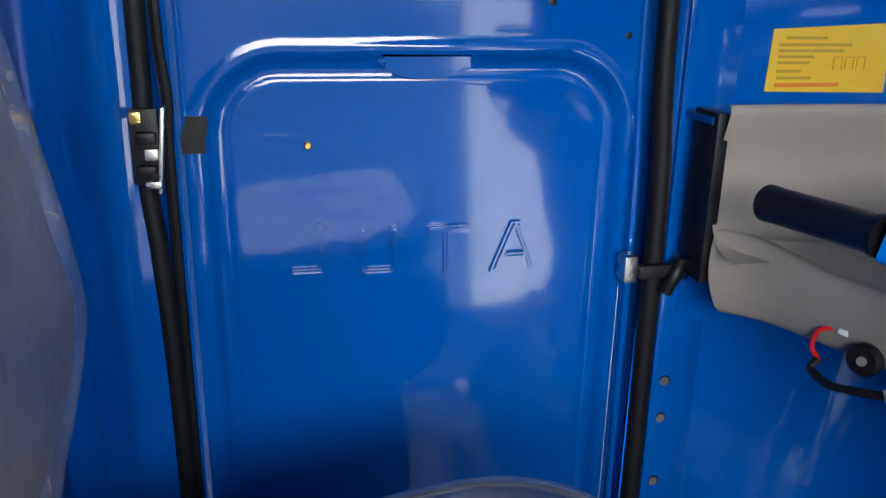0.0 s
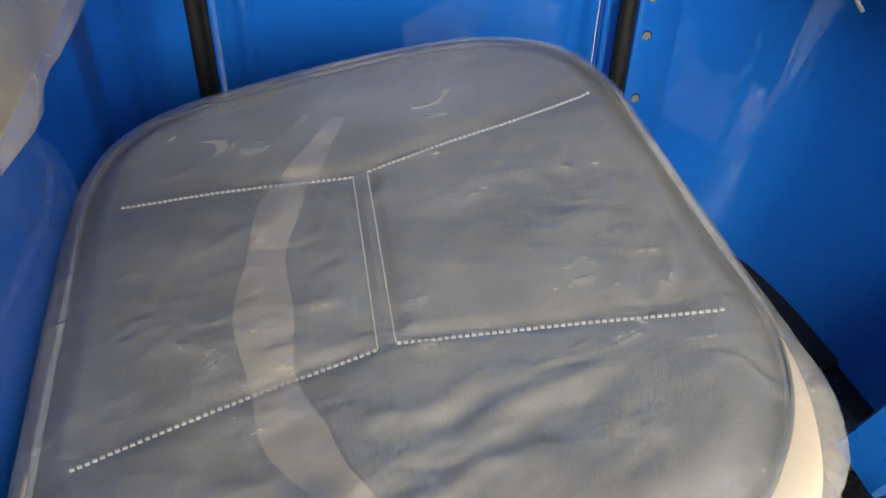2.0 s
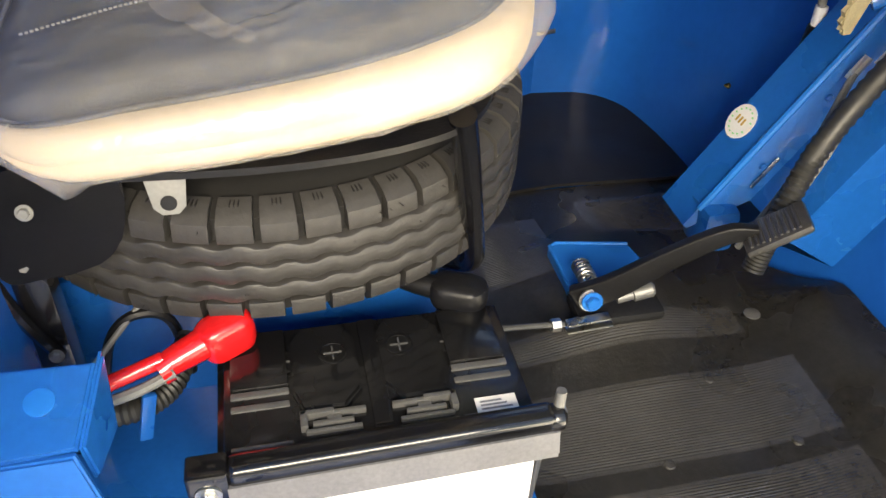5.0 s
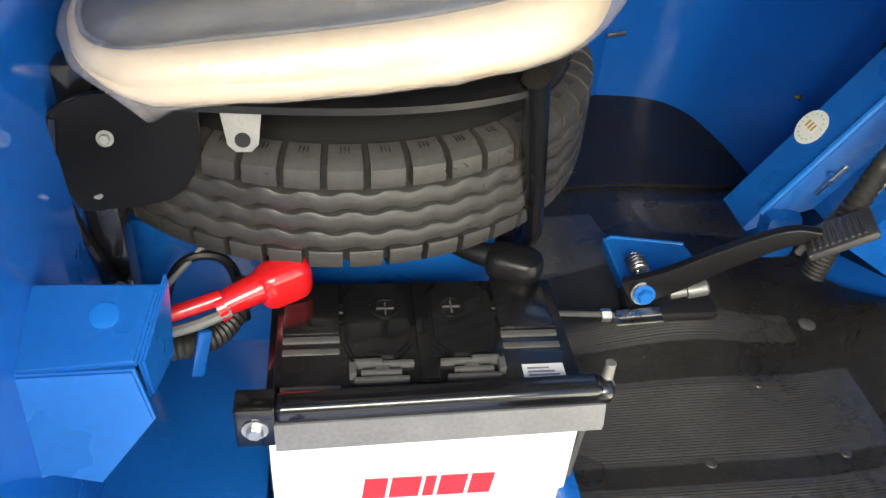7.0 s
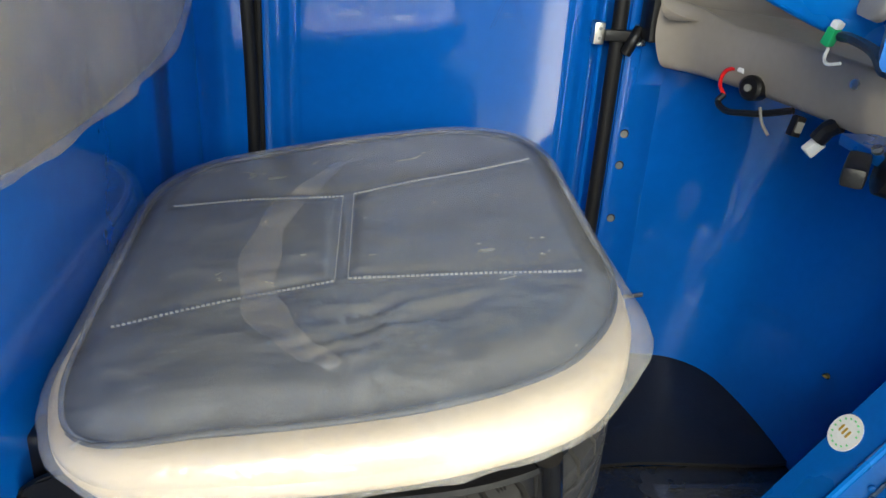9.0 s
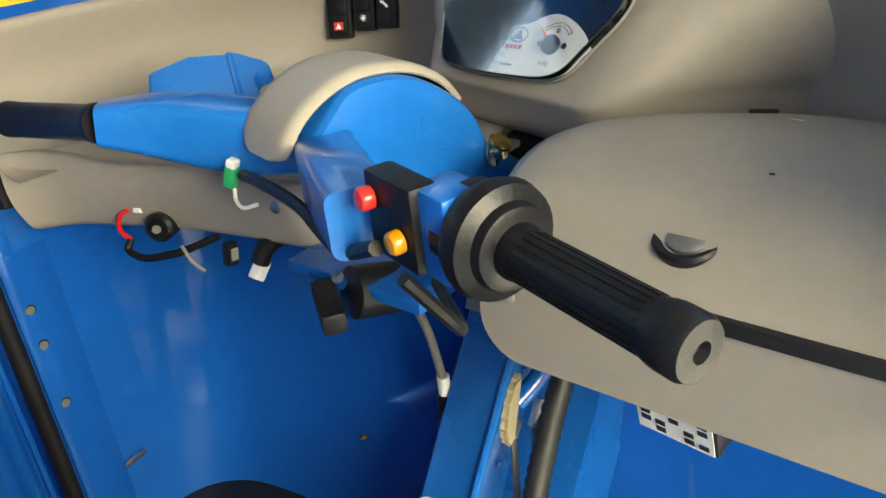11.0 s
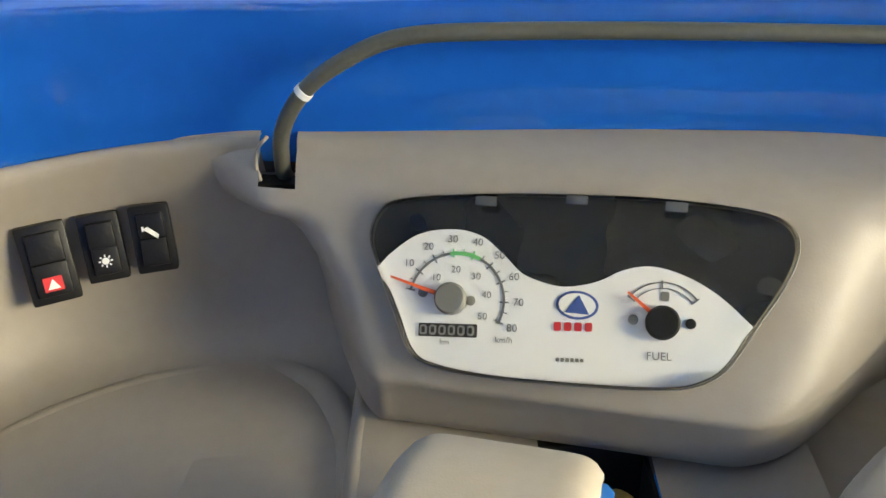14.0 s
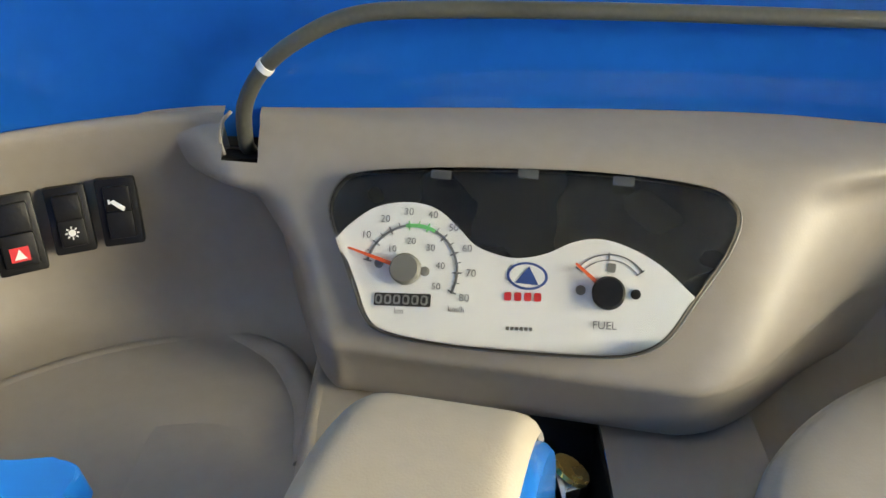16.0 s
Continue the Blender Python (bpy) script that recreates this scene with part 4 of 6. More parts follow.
# ---- battery ----
bat = thing("battery", "black car battery with white front label and red markings", "battery", (0.064, -0.302, 0.0))
X0, X1, Y0, Y1, ZT = -0.122, 0.124, -0.046, 0.088, 0.276
part("case", slab((X0 - 0.012, Y0 - 0.002, 0.072), (X1 + 0.014, Y1, ZT - 0.024), 0.004), BATTERY_BLACK, bat)
part("lid", slab((X0 - 0.004, Y0 - 0.002, ZT - 0.022), (X1 + 0.008, Y1 + 0.002, ZT - 0.006), 0.003), BATTERY_BLACK, bat, "black ribbed lid")
part("front_label", slab((X0 - 0.010, Y0 - 0.0042, 0.076), (X1 + 0.012, Y0 - 0.0022, ZT - 0.028), 0.0006), WHITE, bat, "white printed front label")
x = -0.054
for k, w in enumerate((0.021, 0.027, 0.010, 0.025, 0.021)):
    part("red_mark", prism([(0.0, -0.014), (w, -0.014), (w + 0.003, 0.0145), (0.003, 0.0145)], 0.0008, (x, Y0 - 0.0042, 0.1445), (1, 0, 0), (0, 0, 1)), REDINK, bat, "", 0)
    x += w + 0.0036
for k in range(3):
    part("red_mark", prism(rounded_rect(-0.0115, -0.0095, 0.0115, 0.0095, 0.003, 3), 0.0008, (-0.034 + 0.027 * k, Y0 - 0.0042, 0.111), (1, 0, 0), (0, 0, 1)), REDINK, bat, "", 0)
part("small_print", slab((0.05, Y0 - 0.005, 0.099), (0.07, Y0 - 0.0042, 0.102)), BLACKINK, bat, "", 0)
for cx in (-0.039, 0.039):
    oct_poly = [(-0.030, 0.004), (-0.014, -0.015), (0.022, -0.015), (0.029, 0.006), (0.029, 0.066), (0.018, 0.084), (-0.018, 0.084), (-0.030, 0.066)]
    part("vent_cover", prism([(a if cx > 0 else -a, b) for a, b in (oct_poly if cx > 0 else oct_poly[::-1])], 0.007, (cx, 0.0, ZT - 0.007), (1, 0, 0), (0, 1, 0), 0.0025), BATTERY_BLACK, bat)
part("centre_rib", slab((-0.004, Y0 + 0.008, ZT - 0.008), (0.012, Y1, ZT - 0.003), 0.002), BATTERY_BLACK, bat)
for k, cx in enumerate((-0.072, -0.030, 0.030, 0.074, 0.106)):
    zc = ZT - (0.0005 if k in (1, 2) else 0.0045)
    cap = part("cell_cap", joined([lathe([(0.013, 0), (0.013, 0.0012), (0.0115, 0.0016), (0.0112, 0.0008)], (cx, 0.046, zc), (0, 0, 1), 24)]), BATTERY_BLACK, bat)
    part("cross_slot", joined([slab((cx - 0.008, 0.0453, zc + 0.0008), (cx + 0.008, 0.0467, zc + 0.0018)), slab((cx - 0.0007, 0.038, zc + 0.0008), (cx + 0.0007, 0.054, zc + 0.0018))]), CLIPGREY, cap, "", 0)
for x0, x1 in ((X0 + 0.002, -0.071), (0.071, X1 - 0.002)):
    part("side_step", slab((x0, 0.018, ZT - 0.010), (x1, Y1 - 0.002, ZT - 0.001), 0.002), BATTERY_BLACK, bat)
    part("side_ledge", slab((x0, 0.010, ZT - 0.010), (x1, 0.017, ZT - 0.0035), 0.0015), CLIPGREY, bat, "dark ledge with its highlight painted in")
    part("side_ledge", slab((x0, -0.004, ZT - 0.010), (x1, 0.003, ZT - 0.0045), 0.0015), CLIPGREY, bat, "dark ledge with its highlight painted in")
    part("front_ledge", slab((x0, Y0 + 0.002, ZT - 0.010), (x1, Y0 + 0.006, ZT - 0.0050), 0.001), CLIPGREY, bat, "dark ledge with its highlight painted in")
for x0, sg in ((-0.064, 1), (0.068, -1)):
    def span(a, b):
        return (x0 + a, x0 + b) if sg > 0 else (x0 - b, x0 - a)
    bars = [(0.0, 0.028, -0.022, -0.017, 0.002), (0.026, 0.055, -0.022, -0.018, 0.0), (0.0, 0.006, -0.034, -0.017, 0.002), (0.010, 0.044, -0.031, -0.027, -0.001), (0.004, 0.05, -0.038, -0.034, -0.002), (0.022, 0.034, -0.027, -0.022, -0.002)]
    part("handle_clip", joined([slab((span(a, b)[0], y0, ZT - 0.008), (span(a, b)[1], y1, ZT + h), 0.0012) for a, b, y0, y1, h in bars]), CLIPGREY, bat, "folding handle clip in lighter grey")
part("small_label", slab((0.083, Y0 + 0.004, ZT - 0.0062), (0.119, Y0 + 0.022, ZT - 0.0054)), LABELWHITE, bat, "small white printed label", 0)
for k in range(3):
    part("print_bar", slab((0.087, Y0 + 0.008 + 0.004 * k, ZT - 0.0054), (0.114 - 0.004 * k, Y0 + 0.0098 + 0.004 * k, ZT - 0.005)), GREYINK, bat, "", 0)
NM = Matrix.Translation((0.0985, 0.099, ZT + 0.010)) @ Matrix.Rotation(radians(-24), 4, "Z")
neg = [[NM @ Vector((a * k, b * k, h)) for a, b in rounded_rect(-0.030, -0.019, 0.028, 0.019, 0.017, 6)] for k, h in ((0.9, -0.016), (1.0, -0.006), (0.99, 0.002), (0.92, 0.0075), (0.75, 0.010), (0.4, 0.0112), (0.02, 0.0115))]
boot = part("negative_boot", ring_mesh(neg), BLACK, bat, "black rubber boot on the negative terminal")
part("boot_tail", tube([NM @ Vector((-0.020, 0, -0.002)), NM @ Vector((-0.045, 0.002, -0.002)), NM @ Vector((-0.075, 0.010, -0.004)), NM @ Vector((-0.105, 0.018, -0.010))], 0.0125, 6, 12, 0.007), BLACK, boot)

rboot = thing("battery_cable", "red battery cable with glossy red terminal boot", "cable", (0, 0, 0))
BM = Matrix.Translation((-0.056, -0.232, 0.296)) @ Matrix.Rotation(radians(24), 4, "Z") @ Matrix.Rotation(radians(-8), 4, "Y")
cap_rings = []
for k, h in ((0.86, -0.020), (0.97, -0.012), (1.0, -0.002), (0.98, 0.006), (0.90, 0.0125), (0.72, 0.0160), (0.4, 0.0175), (0.02, 0.018)):
    cap_rings.append([BM @ Vector((a * k, b * k, h)) for a, b in rounded_rect(-0.028, -0.0165, 0.026, 0.0165, 0.0155, 6)])
part("boot", ring_mesh(cap_rings), RED, rboot, "glossy red rubber boot")
part("boot_neck", joined([tube([BM @ Vector((-0.022, 0, 0.0)), BM @ Vector((-0.045, 0, -0.001)), BM @ Vector((-0.060, -0.001, -0.002))], 0.0145, 5, 14, 0.0115), tube([BM @ Vector((-0.056, -0.001, -0.002)), BM @ Vector((-0.064, -0.001, -0.003))], 0.0145, 0, 14)]), RED, rboot)
part("cable", tube([(-0.108, -0.256, 0.295), (-0.135, -0.264, 0.290), (-0.165, -0.272, 0.284), (-0.205, -0.276, 0.265), (-0.232, -0.28, 0.235)], 0.0072, 6, 10), RED, rboot)
part("second_cable", tube([(-0.100, -0.264, 0.286), (-0.13, -0.274, 0.279), (-0.17, -0.280, 0.270), (-0.21, -0.282, 0.245)], 0.005, 6, 8), SLEEVE, rboot, "thin grey cable")

clampbar = thing("battery_clamp", "black steel clamp bar bolted across the battery", "clamp", (0, 0, 0))
TILT = Matrix.Translation((-0.060, -0.362, 0.258)) @ Matrix.Rotation(radians(-1.6), 4, "Y")
part("bar", slab((0.0, -0.010, -0.004), (0.268, 0.012, 0.020), 0.007, TILT, 3), GLOSSBLACK, clampbar)
part("lower_flange", prism([(-0.012, 0.004), (-0.006, 0.004), (-0.010, -0.022), (-0.0165, -0.022)], 0.270, TILT @ Vector((0, 0, 0)), TILT.to_3x3() @ Vector((0, 1, 0)), TILT.to_3x3() @ Vector((0, 0, 1)), 0.0015), CLAMPGREY, clampbar, "lower flange of the clamp, its reflection painted in grey")
part("bar_end", lathe([(0.011, -0.004), (0.0125, 0.0), (0.0115, 0.008), (0.006, 0.012)], TILT @ Vector((0.266, 0.001, 0.008)), (1, 0, 0), 14), GLOSSBLACK, clampbar)
part("end_plate", slab((-0.0905, -0.374, 0.237), (-0.0585, -0.350, 0.280), 0.003), GLOSSBLACK, clampbar)
bolt("bolt", (-0.0745, -0.374, 0.259), (0, -1, 0), 0.007, 0.007, STEEL, clampbar, "zinc hexagon bolt")
part("stud", tube([(0.211, -0.358, 0.270), (0.212, -0.357, 0.286), (0.2125, -0.356, 0.300)], 0.0055, 4, 10, 0.0045), GREYTAG, clampbar, "zinc threaded stud")
part("stud_collar", lathe([(0.008, 0), (0.009, 0.004), (0.006, 0.008)], (0.2105, -0.358, 0.274), (0, 0, 1), 12), GREYTAG, clampbar)
part("hook_rod", tube([(0.210, -0.351, 0.26), (0.208, -0.343, 0.2), (0.206, -0.335, 0.08)], 0.0035, 4, 8), CLIPGREY, clampbar)

# blue bracket on the bulkhead
brk = thing("blue_bracket", "folded blue steel bracket with a round hole", "bracket", (0, 0, 0))
o = Vector((-0.234, -0.395, 0.348))
part("top_plate", prism([(0.0, 0.0), (0.088, 0.004), (0.098, 0.066), (0.0, 0.07)], 0.005, o, (1, 0, 0.02), (0, 1, 0.38), 0.002), BLUE_SATIN, brk)
part("front_plate", prism([(0.0, 0.0), (0.087, 0.0), (0.096, -0.045), (0.05, -0.105), (0.018, -0.09), (0.0, -0.10)], 0.005, o + Vector((0, 0.002, 0.003)), (1, 0, 0.02), (0, 0.12, 1), 0.002), BLUE_SATIN, brk)
part("side_plate", prism([(0.0, 0.0), (0.066, 0.025), (0.060, -0.05), (0.01, -0.045)], 0.004, o + Vector((0.088, 0.006, 0.004)), (0.15, 1, 0), (0.05, 0, 1), 0.002), BLUE_SATIN, brk)
part("hole", lathe([(0.0105, 0), (0.0105, 0.001), (0.008, 0.0014)], (-0.171, -0.3585, 0.3688), (0, -0.35, 1), 20), BLUE_BAR, brk)
# hose clip and conduit below it
hc = thing("conduit", "black corrugated conduit held by a blue clip", "conduit", (0, 0, 0))
part("hose", tube([(-0.23, -0.262, 0.236), (-0.175, -0.262, 0.240), (-0.132, -0.258, 0.243), (-0.108, -0.235, 0.245), (-0.095, -0.19, 0.255)], 0.0105, 14, 12, None, 0.14, 2), CONDUIT, hc)
part("clip", slab((-0.006, -0.003, -0.03), (0.006, 0.003, 0.022), 0.002, pose(-0.128, -0.272, 0.248, 0, 14, 20)), BLUE_SATIN, hc, "blue painted clip")
wires = thing("loose_cables", "thin grey and black cables behind the battery", "cable", (0, 0, 0))
part("grey_cable", tube([(-0.20, -0.24, 0.24), (-0.16, -0.20, 0.27), (-0.12, -0.17, 0.30), (-0.10, -0.15, 0.29)], 0.003, 8, 8), SLEEVE, wires)
part("black_cable", tube([(-0.18, -0.20, 0.20), (-0.165, -0.19, 0.26), (-0.14, -0.185, 0.285), (-0.11, -0.18, 0.27), (-0.10, -0.18, 0.20)], 0.005, 8, 8), BLACK, wires)
part("black_cable", tube([(-0.07, -0.17, 0.20), (-0.06, -0.18, 0.26), (-0.045, -0.19, 0.28), (-0.03, -0.19, 0.22)], 0.005, 8, 8), BLACK, wires)

# ---- dashboard ----
dash = thing("dashboard", "grey-beige moulded plastic dashboard with storage bowls", "dashboard", (0, 0, 0))
WALL = ((0.010, 0.874), (0.002, 0.876), (-0.003, 0.869), (0.002, 0.849), (0.012, 0.81), (0.015, 0.775), (0.012, 0.740), (0.002, 0.716), (-0.010, 0.705), (-0.024, 0.700), (-0.05, 0.698))


def sag(y, z):
    return 0.014 * step(0.20, 0.40, y) * step(0.78, 0.87, z)


def wall_rows(plan, levels):
    return [[(x, y, z - sag(y, z)) for x, y in pushed(plan, d)] for d, z in levels]


part("back_wall", skin(wall_rows(TOP, WALL[3:]), 6, 3), BEIGE, dash, "curved back wall of the bowl", 80)
part("back_wall", skin(wall_rows(TOP[:6] + [(0.8998, 0.2145)], WALL[:4]), 6, 3), BEIGE, dash, "", 80)
part("back_wall", skin(wall_rows([(0.8963, 0.1885)] + TOP[6:], WALL[:4]), 6, 3), BEIGE, dash, "", 80)
# left storage bowl and its rolled front lip
brows = []
for y, xf, xb, zb in ((0.507, 0.447, 0.475, 0.690), (0.499, 0.456, 0.484, 0.690), (0.485, 0.470, 0.505, 0.692), (0.46, 0.487, 0.70, 0.697), (0.40, 0.512, 0.80, 0.699), (0.33, 0.537, 0.855, 0.700), (0.25, 0.556, 0.880, 0.700), (0.205, 0.563, 0.872, 0.700), (0.175, 0.568, 0.835, 0.700), (0.158, 0.572, 0.79, 0.700), (0.146, 0.578, 0.74, 0.699), (0.125, 0.592, 0.73, 0.697), (0.10, 0.612, 0.72, 0.694), (0.07, 0.640, 0.71, 0.690)):
    top = 0.703 + 0.018 * step(0.405, 0.500, y)
    fl = 0.690 + 0.022 * step(0.42, 0.49, y)
    brows.append([(xb, y, zb), (xf + 0.6 * (xb - xf), y, fl + 0.004), (xf + 0.25 * (xb - xf), y, fl), (xf + 0.035, y, max(0.692, fl)), (xf + 0.012, y, top - 0.001), (xf, y, top - 0.004), (xf - 0.004, y - 0.002, 0.675), (xf + 0.003, y - 0.004, 0.642), (xf + 0.016, y - 0.004, 0.622), (xf + 0.05, y, 0.618)])
part("left_bowl", skin(brows, 5, 4), BEIGE, dash, "left storage bowl with rolled lip", 80)
part("left_end_foam", slab((0.437, 0.512, 0.655), (0.452, 0.565, 0.852), 0.003), BLACK, dash, "black foam edge of the dashboard")
part("lip_screw", lathe([(0.006, 0), (0.006, 0.002), (0.003, 0.003)], (0.553, 0.155, 0.684), (-1, -0.3, 0.1), 12), STEEL, dash, "zinc lip screw")
# instrument housing
CL_C, CL_R, CL_U = Vector((0.792, 0.012, 0.811)), Vector((-0.23296, -0.97249, 0.0)), Vector((0.61134, -0.14645, 0.77770))
CL_N = CL_R.cross(CL_U)


def cluster_x(y, z):
    return 0.1158 + 0.2395 * y + 0.8312 * z


def wall_x(y):
    pts = [p for p in TOP if -0.42 < p[1] < 0.42]
    for (x0, y0), (x1, y1) in zip(pts, pts[1:]):
        if y1 <= y <= y0:
            return x0 + (x1 - x0) * (y0 - y) / (y0 - y1) + 0.004
    return 0.80


HOOD_LEVELS = (0.878, 0.8745, 0.869, 0.861, 0.849, 0.835, 0.81, 0.785, 0.770, 0.763, 0.757, 0.748, 0.734, 0.721, 0.711, 0.704, 0.702)
HOOD_BACK = (0.0, 0.0, 0.010, 0.001, 0.0, 0.0, 0.0, 0.0, 0.0, 0.0005, 0.0035, 0.0085, 0.0125, 0.016, 0.023, 0.04, 0.09)


def hood(y, first=0):
    """Profile of the instrument housing at one place across the dashboard."""
    out = []
    for k, (z, back) in enumerate(zip(HOOD_LEVELS, HOOD_BACK)):
        if k < first:
            continue
        zf = max(z, 0.757)
        w = wall_x(y) + (0.020 if z < 0.85 else 0.004)
        x = cluster_x(y, min(zf, 0.863)) + 0.003 + back
        if k == 0:
            x = w
        if k == 1:
            x = 0.45 * x + 0.55 * w
        yl = 0.158 + 0.25 * max(zf - 0.759, 0) + 22 * max(min(zf, 0.838) - 0.79, 0) ** 2
        yr = -0.112 - 0.9 * max(min(zf, 0.775) - 0.759, 0) - 0.42 * max(zf - 0.775, 0) - 1.2 * max(zf - 0.85, 0)
        f = step(yl + 0.034 + 0.03 * step(0.80, 0.85, zf), yl - 0.022, y) * step(yr - 0.16, yr + 0.04, y)
        x = min(x, w)
        out.append((x + (w - x) * (1 - f), y, z - sag(y, z)))
    return out


def across(a, b, n):
    return [a + (b - a) * k / n for k in range(n + 1)]


part("instrument_hood", skin([hood(y) for y in across(0.1885, -0.30, 38)], 2, 3), BEIGE, dash, "raised instrument housing with rounded lower lip", 80)
part("hood_flank", skin([hood(y) for y in across(0.335, 0.2145, 12)], 2, 3), BEIGE, dash, "", 80)
part("hood_flank", skin([hood(y, 4) for y in across(0.2145, 0.1885, 4)], 2, 3), BEIGE, dash, "", 80)


def centre(a, b, back=0.0):
    return skin([[(0.86, y, 0.712), (0.80, y, 0.7095), (0.745 + back, y, 0.704 - back), (0.68 + back, y, 0.686 - back), (0.625 + back, y, 0.645), (0.60 + back, y, 0.60)] for y in across(a, b, 6)], 2, 4)


part("centre_panel", centre(0.152, 0.034), BEIGE, dash, "", 80)
part("panel_rim", tube([(0.86, 0.150, 0.706), (0.80, 0.150, 0.7035), (0.745, 0.150, 0.698), (0.68, 0.150, 0.680), (0.63, 0.150, 0.640), (0.606, 0.150, 0.60)], 0.007, 8, 12), BEIGE, dash)
part("centre_panel", centre(-0.036, -0.135), BEIGE, dash, "", 80)
# black sheets behind the gap paint the shade inside the opening
opening = part("column_opening", centre(0.038, -0.040, 0.06), MAT_AND_SHADE, dash, "black sheet painting the shade in the steering column opening")
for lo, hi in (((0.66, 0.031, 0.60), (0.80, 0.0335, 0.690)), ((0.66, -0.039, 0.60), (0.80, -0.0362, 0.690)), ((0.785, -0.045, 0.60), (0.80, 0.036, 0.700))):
    part("shade_panel", slab(lo, hi, 0.0), MAT_AND_SHADE, opening)
part("bowl_floor", slab((0.66, 0.02, 0.688), (0.925, 0.26, 0.6955), 0.002), BEIGE, dash)
part("bowl_fillet", tube([(0.745, 0.150, 0.692), (0.80, 0.158, 0.695), (0.845, 0.178, 0.696), (0.868, 0.200, 0.694), (0.883, 0.225, 0.691), (0.884, 0.255, 0.690), (0.860, 0.33, 0.690), (0.806, 0.40, 0.689), (0.705, 0.46, 0.686)], 0.011, 6, 12), BEIGE, dash)
part("under_tray", slab((0.66, 0.10, 0.655), (0.93, 0.42, 0.664), 0.004), BEIGE, dash)
# right-hand lid
LID = smooth_path([(x, y, 0) for x, y in ((0.552, -0.115), (0.60, -0.088), (0.655, -0.090), (0.70, -0.122), (0.745, -0.19), (0.772, -0.28), (0.765, -0.37), (0.72, -0.45), (0.64, -0.50), (0.556, -0.505), (0.546, -0.42), (0.546, -0.25))], 6, True)
LC = Vector((0.645, -0.29, 0))


def lid_z(x):
    return 0.704 + 0.03 * step(0.545, 0.60, x) + 0.34 * max(x - 0.575, 0) * (1 - 0.5 * step(0.62, 0.78, x))


lrings = []
for s, dz in ((1.0, None), (1.0, -0.03), (0.995, -0.014), (0.975, -0.004), (0.93, 0.0), (0.8, 0.002), (0.6, 0.004), (0.4, 0.005), (0.2, 0.005), (0.01, 0.005)):
    r = []
    for p in LID:
        q = LC + (p - LC) * s
        r.append(Vector((q.x, q.y, 0.699 if dz is None else max(lid_z(q.x) + dz, 0.7))))
    lrings.append(r)
part("lid", ring_mesh(lrings, True, False), BEIGE, dash, "domed lid of the right-hand locker", 70)
part("lower_panel", prism(rounded_rect(-0.52, 0.605, -0.098, 0.694, 0.038, 8), 0.20, (0.546, 0.0, 0.0), (0, 1, 0), (0, 0, 1)), BEIGE, dash, "lower locker panel")
part("locker_shelf", slab((0.60, -0.50, 0.655), (0.88, -0.125, 0.6975), 0.004), BEIGE, dash)
part("lid_groove", prism([(LC.x + (p.x - LC.x) * 1.035, LC.y + (p.y - LC.y) * 1.03) for p in LID], 0.011, (0, 0, 0.6895), (1, 0, 0), (0, 1, 0)), MAT_AND_SHADE, dash, "dark groove round the lid")
part("panel_screw", lathe([(0.006, 0), (0.006, 0.0015), (0.003, 0.0025)], (0.5455, -0.128, 0.668), (-1, 0, 0), 12), BEIGE, dash)
key = part("ignition_lock", lathe([(0.024, -0.01), (0.026, 0.001), (0.024, 0.004), (0.019, 0.002), (0.018, -0.004)], (0.588, -0.256, 0.730), (-0.35, 0, 0.94), 28), BLACK, dash, "black ignition lock ring")
part("key_barrel", lathe([(0.0165, -0.006), (0.0165, 0.003), (0.014, 0.005)], (0.588, -0.256, 0.730), (-0.35, 0, 0.94), 24), GREYTAG, key, "bright key barrel")
part("key_slot", slab((-0.001, -0.006, 0), (0.001, 0.006, 0.001), 0, Matrix.Translation((0.5862, -0.256, 0.7352)) @ Matrix.Rotation(radians(-20), 4, "Y")), BLACK, key, "", 0)
part("lid_notch", slab((-0.010, -0.012, -0.004), (0.010, 0.012, 0.004), 0.002, pose(0.752, -0.246, 0.762, 0, -20, 20)), MAT_AND_SHADE, dash, "dark notch in the lid edge")
part("notch_wire", tube([(0.748, -0.254, 0.765), (0.742, -0.280, 0.767), (0.735, -0.31, 0.764)], 0.0022, 6, 6), WHITE, dash, "pale wire end")
# dark slabs paint the shaded space behind the slot for the hose
part("hose_slot", slab((0.9095, 0.180, 0.835), (0.9135, 0.223, 0.866), 0.0), MAT_AND_SHADE, dash, "dark slot in the dashboard's top edge")
part("slot_floor", slab((0.884, 0.186, 0.840), (0.913, 0.217, 0.8465), 0.0), MAT_AND_SHADE, dash)
part("slot_lip", tube([(0.886, 0.2145, 0.849), (0.885, 0.216, 0.860), (0.888, 0.214, 0.871), (0.897, 0.209, 0.876)], 0.0014, 6, 8), BEIGE, dash, "rolled edge of the slot")

hose = thing("wiper_hose", "olive-grey hose along the blue cowl with a white tie", "hose", (0, 0, 0))
part("tube", tube([(0.900, 0.2005, 0.847), (0.888, 0.199, 0.858), (0.876, 0.193, 0.888), (0.872, 0.176, 0.914), (0.870, 0.150, 0.933), (0.870, 0.115, 0.9465), (0.869, 0.06, 0.949), (0.868, -0.05, 0.9465), (0.862, -0.18, 0.942), (0.85, -0.30, 0.938), (0.80, -0.42, 0.93)], 0.0054, 8, 14), HOSE, hose)
part("tie", tube([(0.8722, 0.1775, 0.9125), (0.8717, 0.1745, 0.9155)], 0.0061, 0, 14), WHITE, hose, "white cable tie")

# rocker switches
SW_LABEL = "black rocker switch set in the dashboard wall"


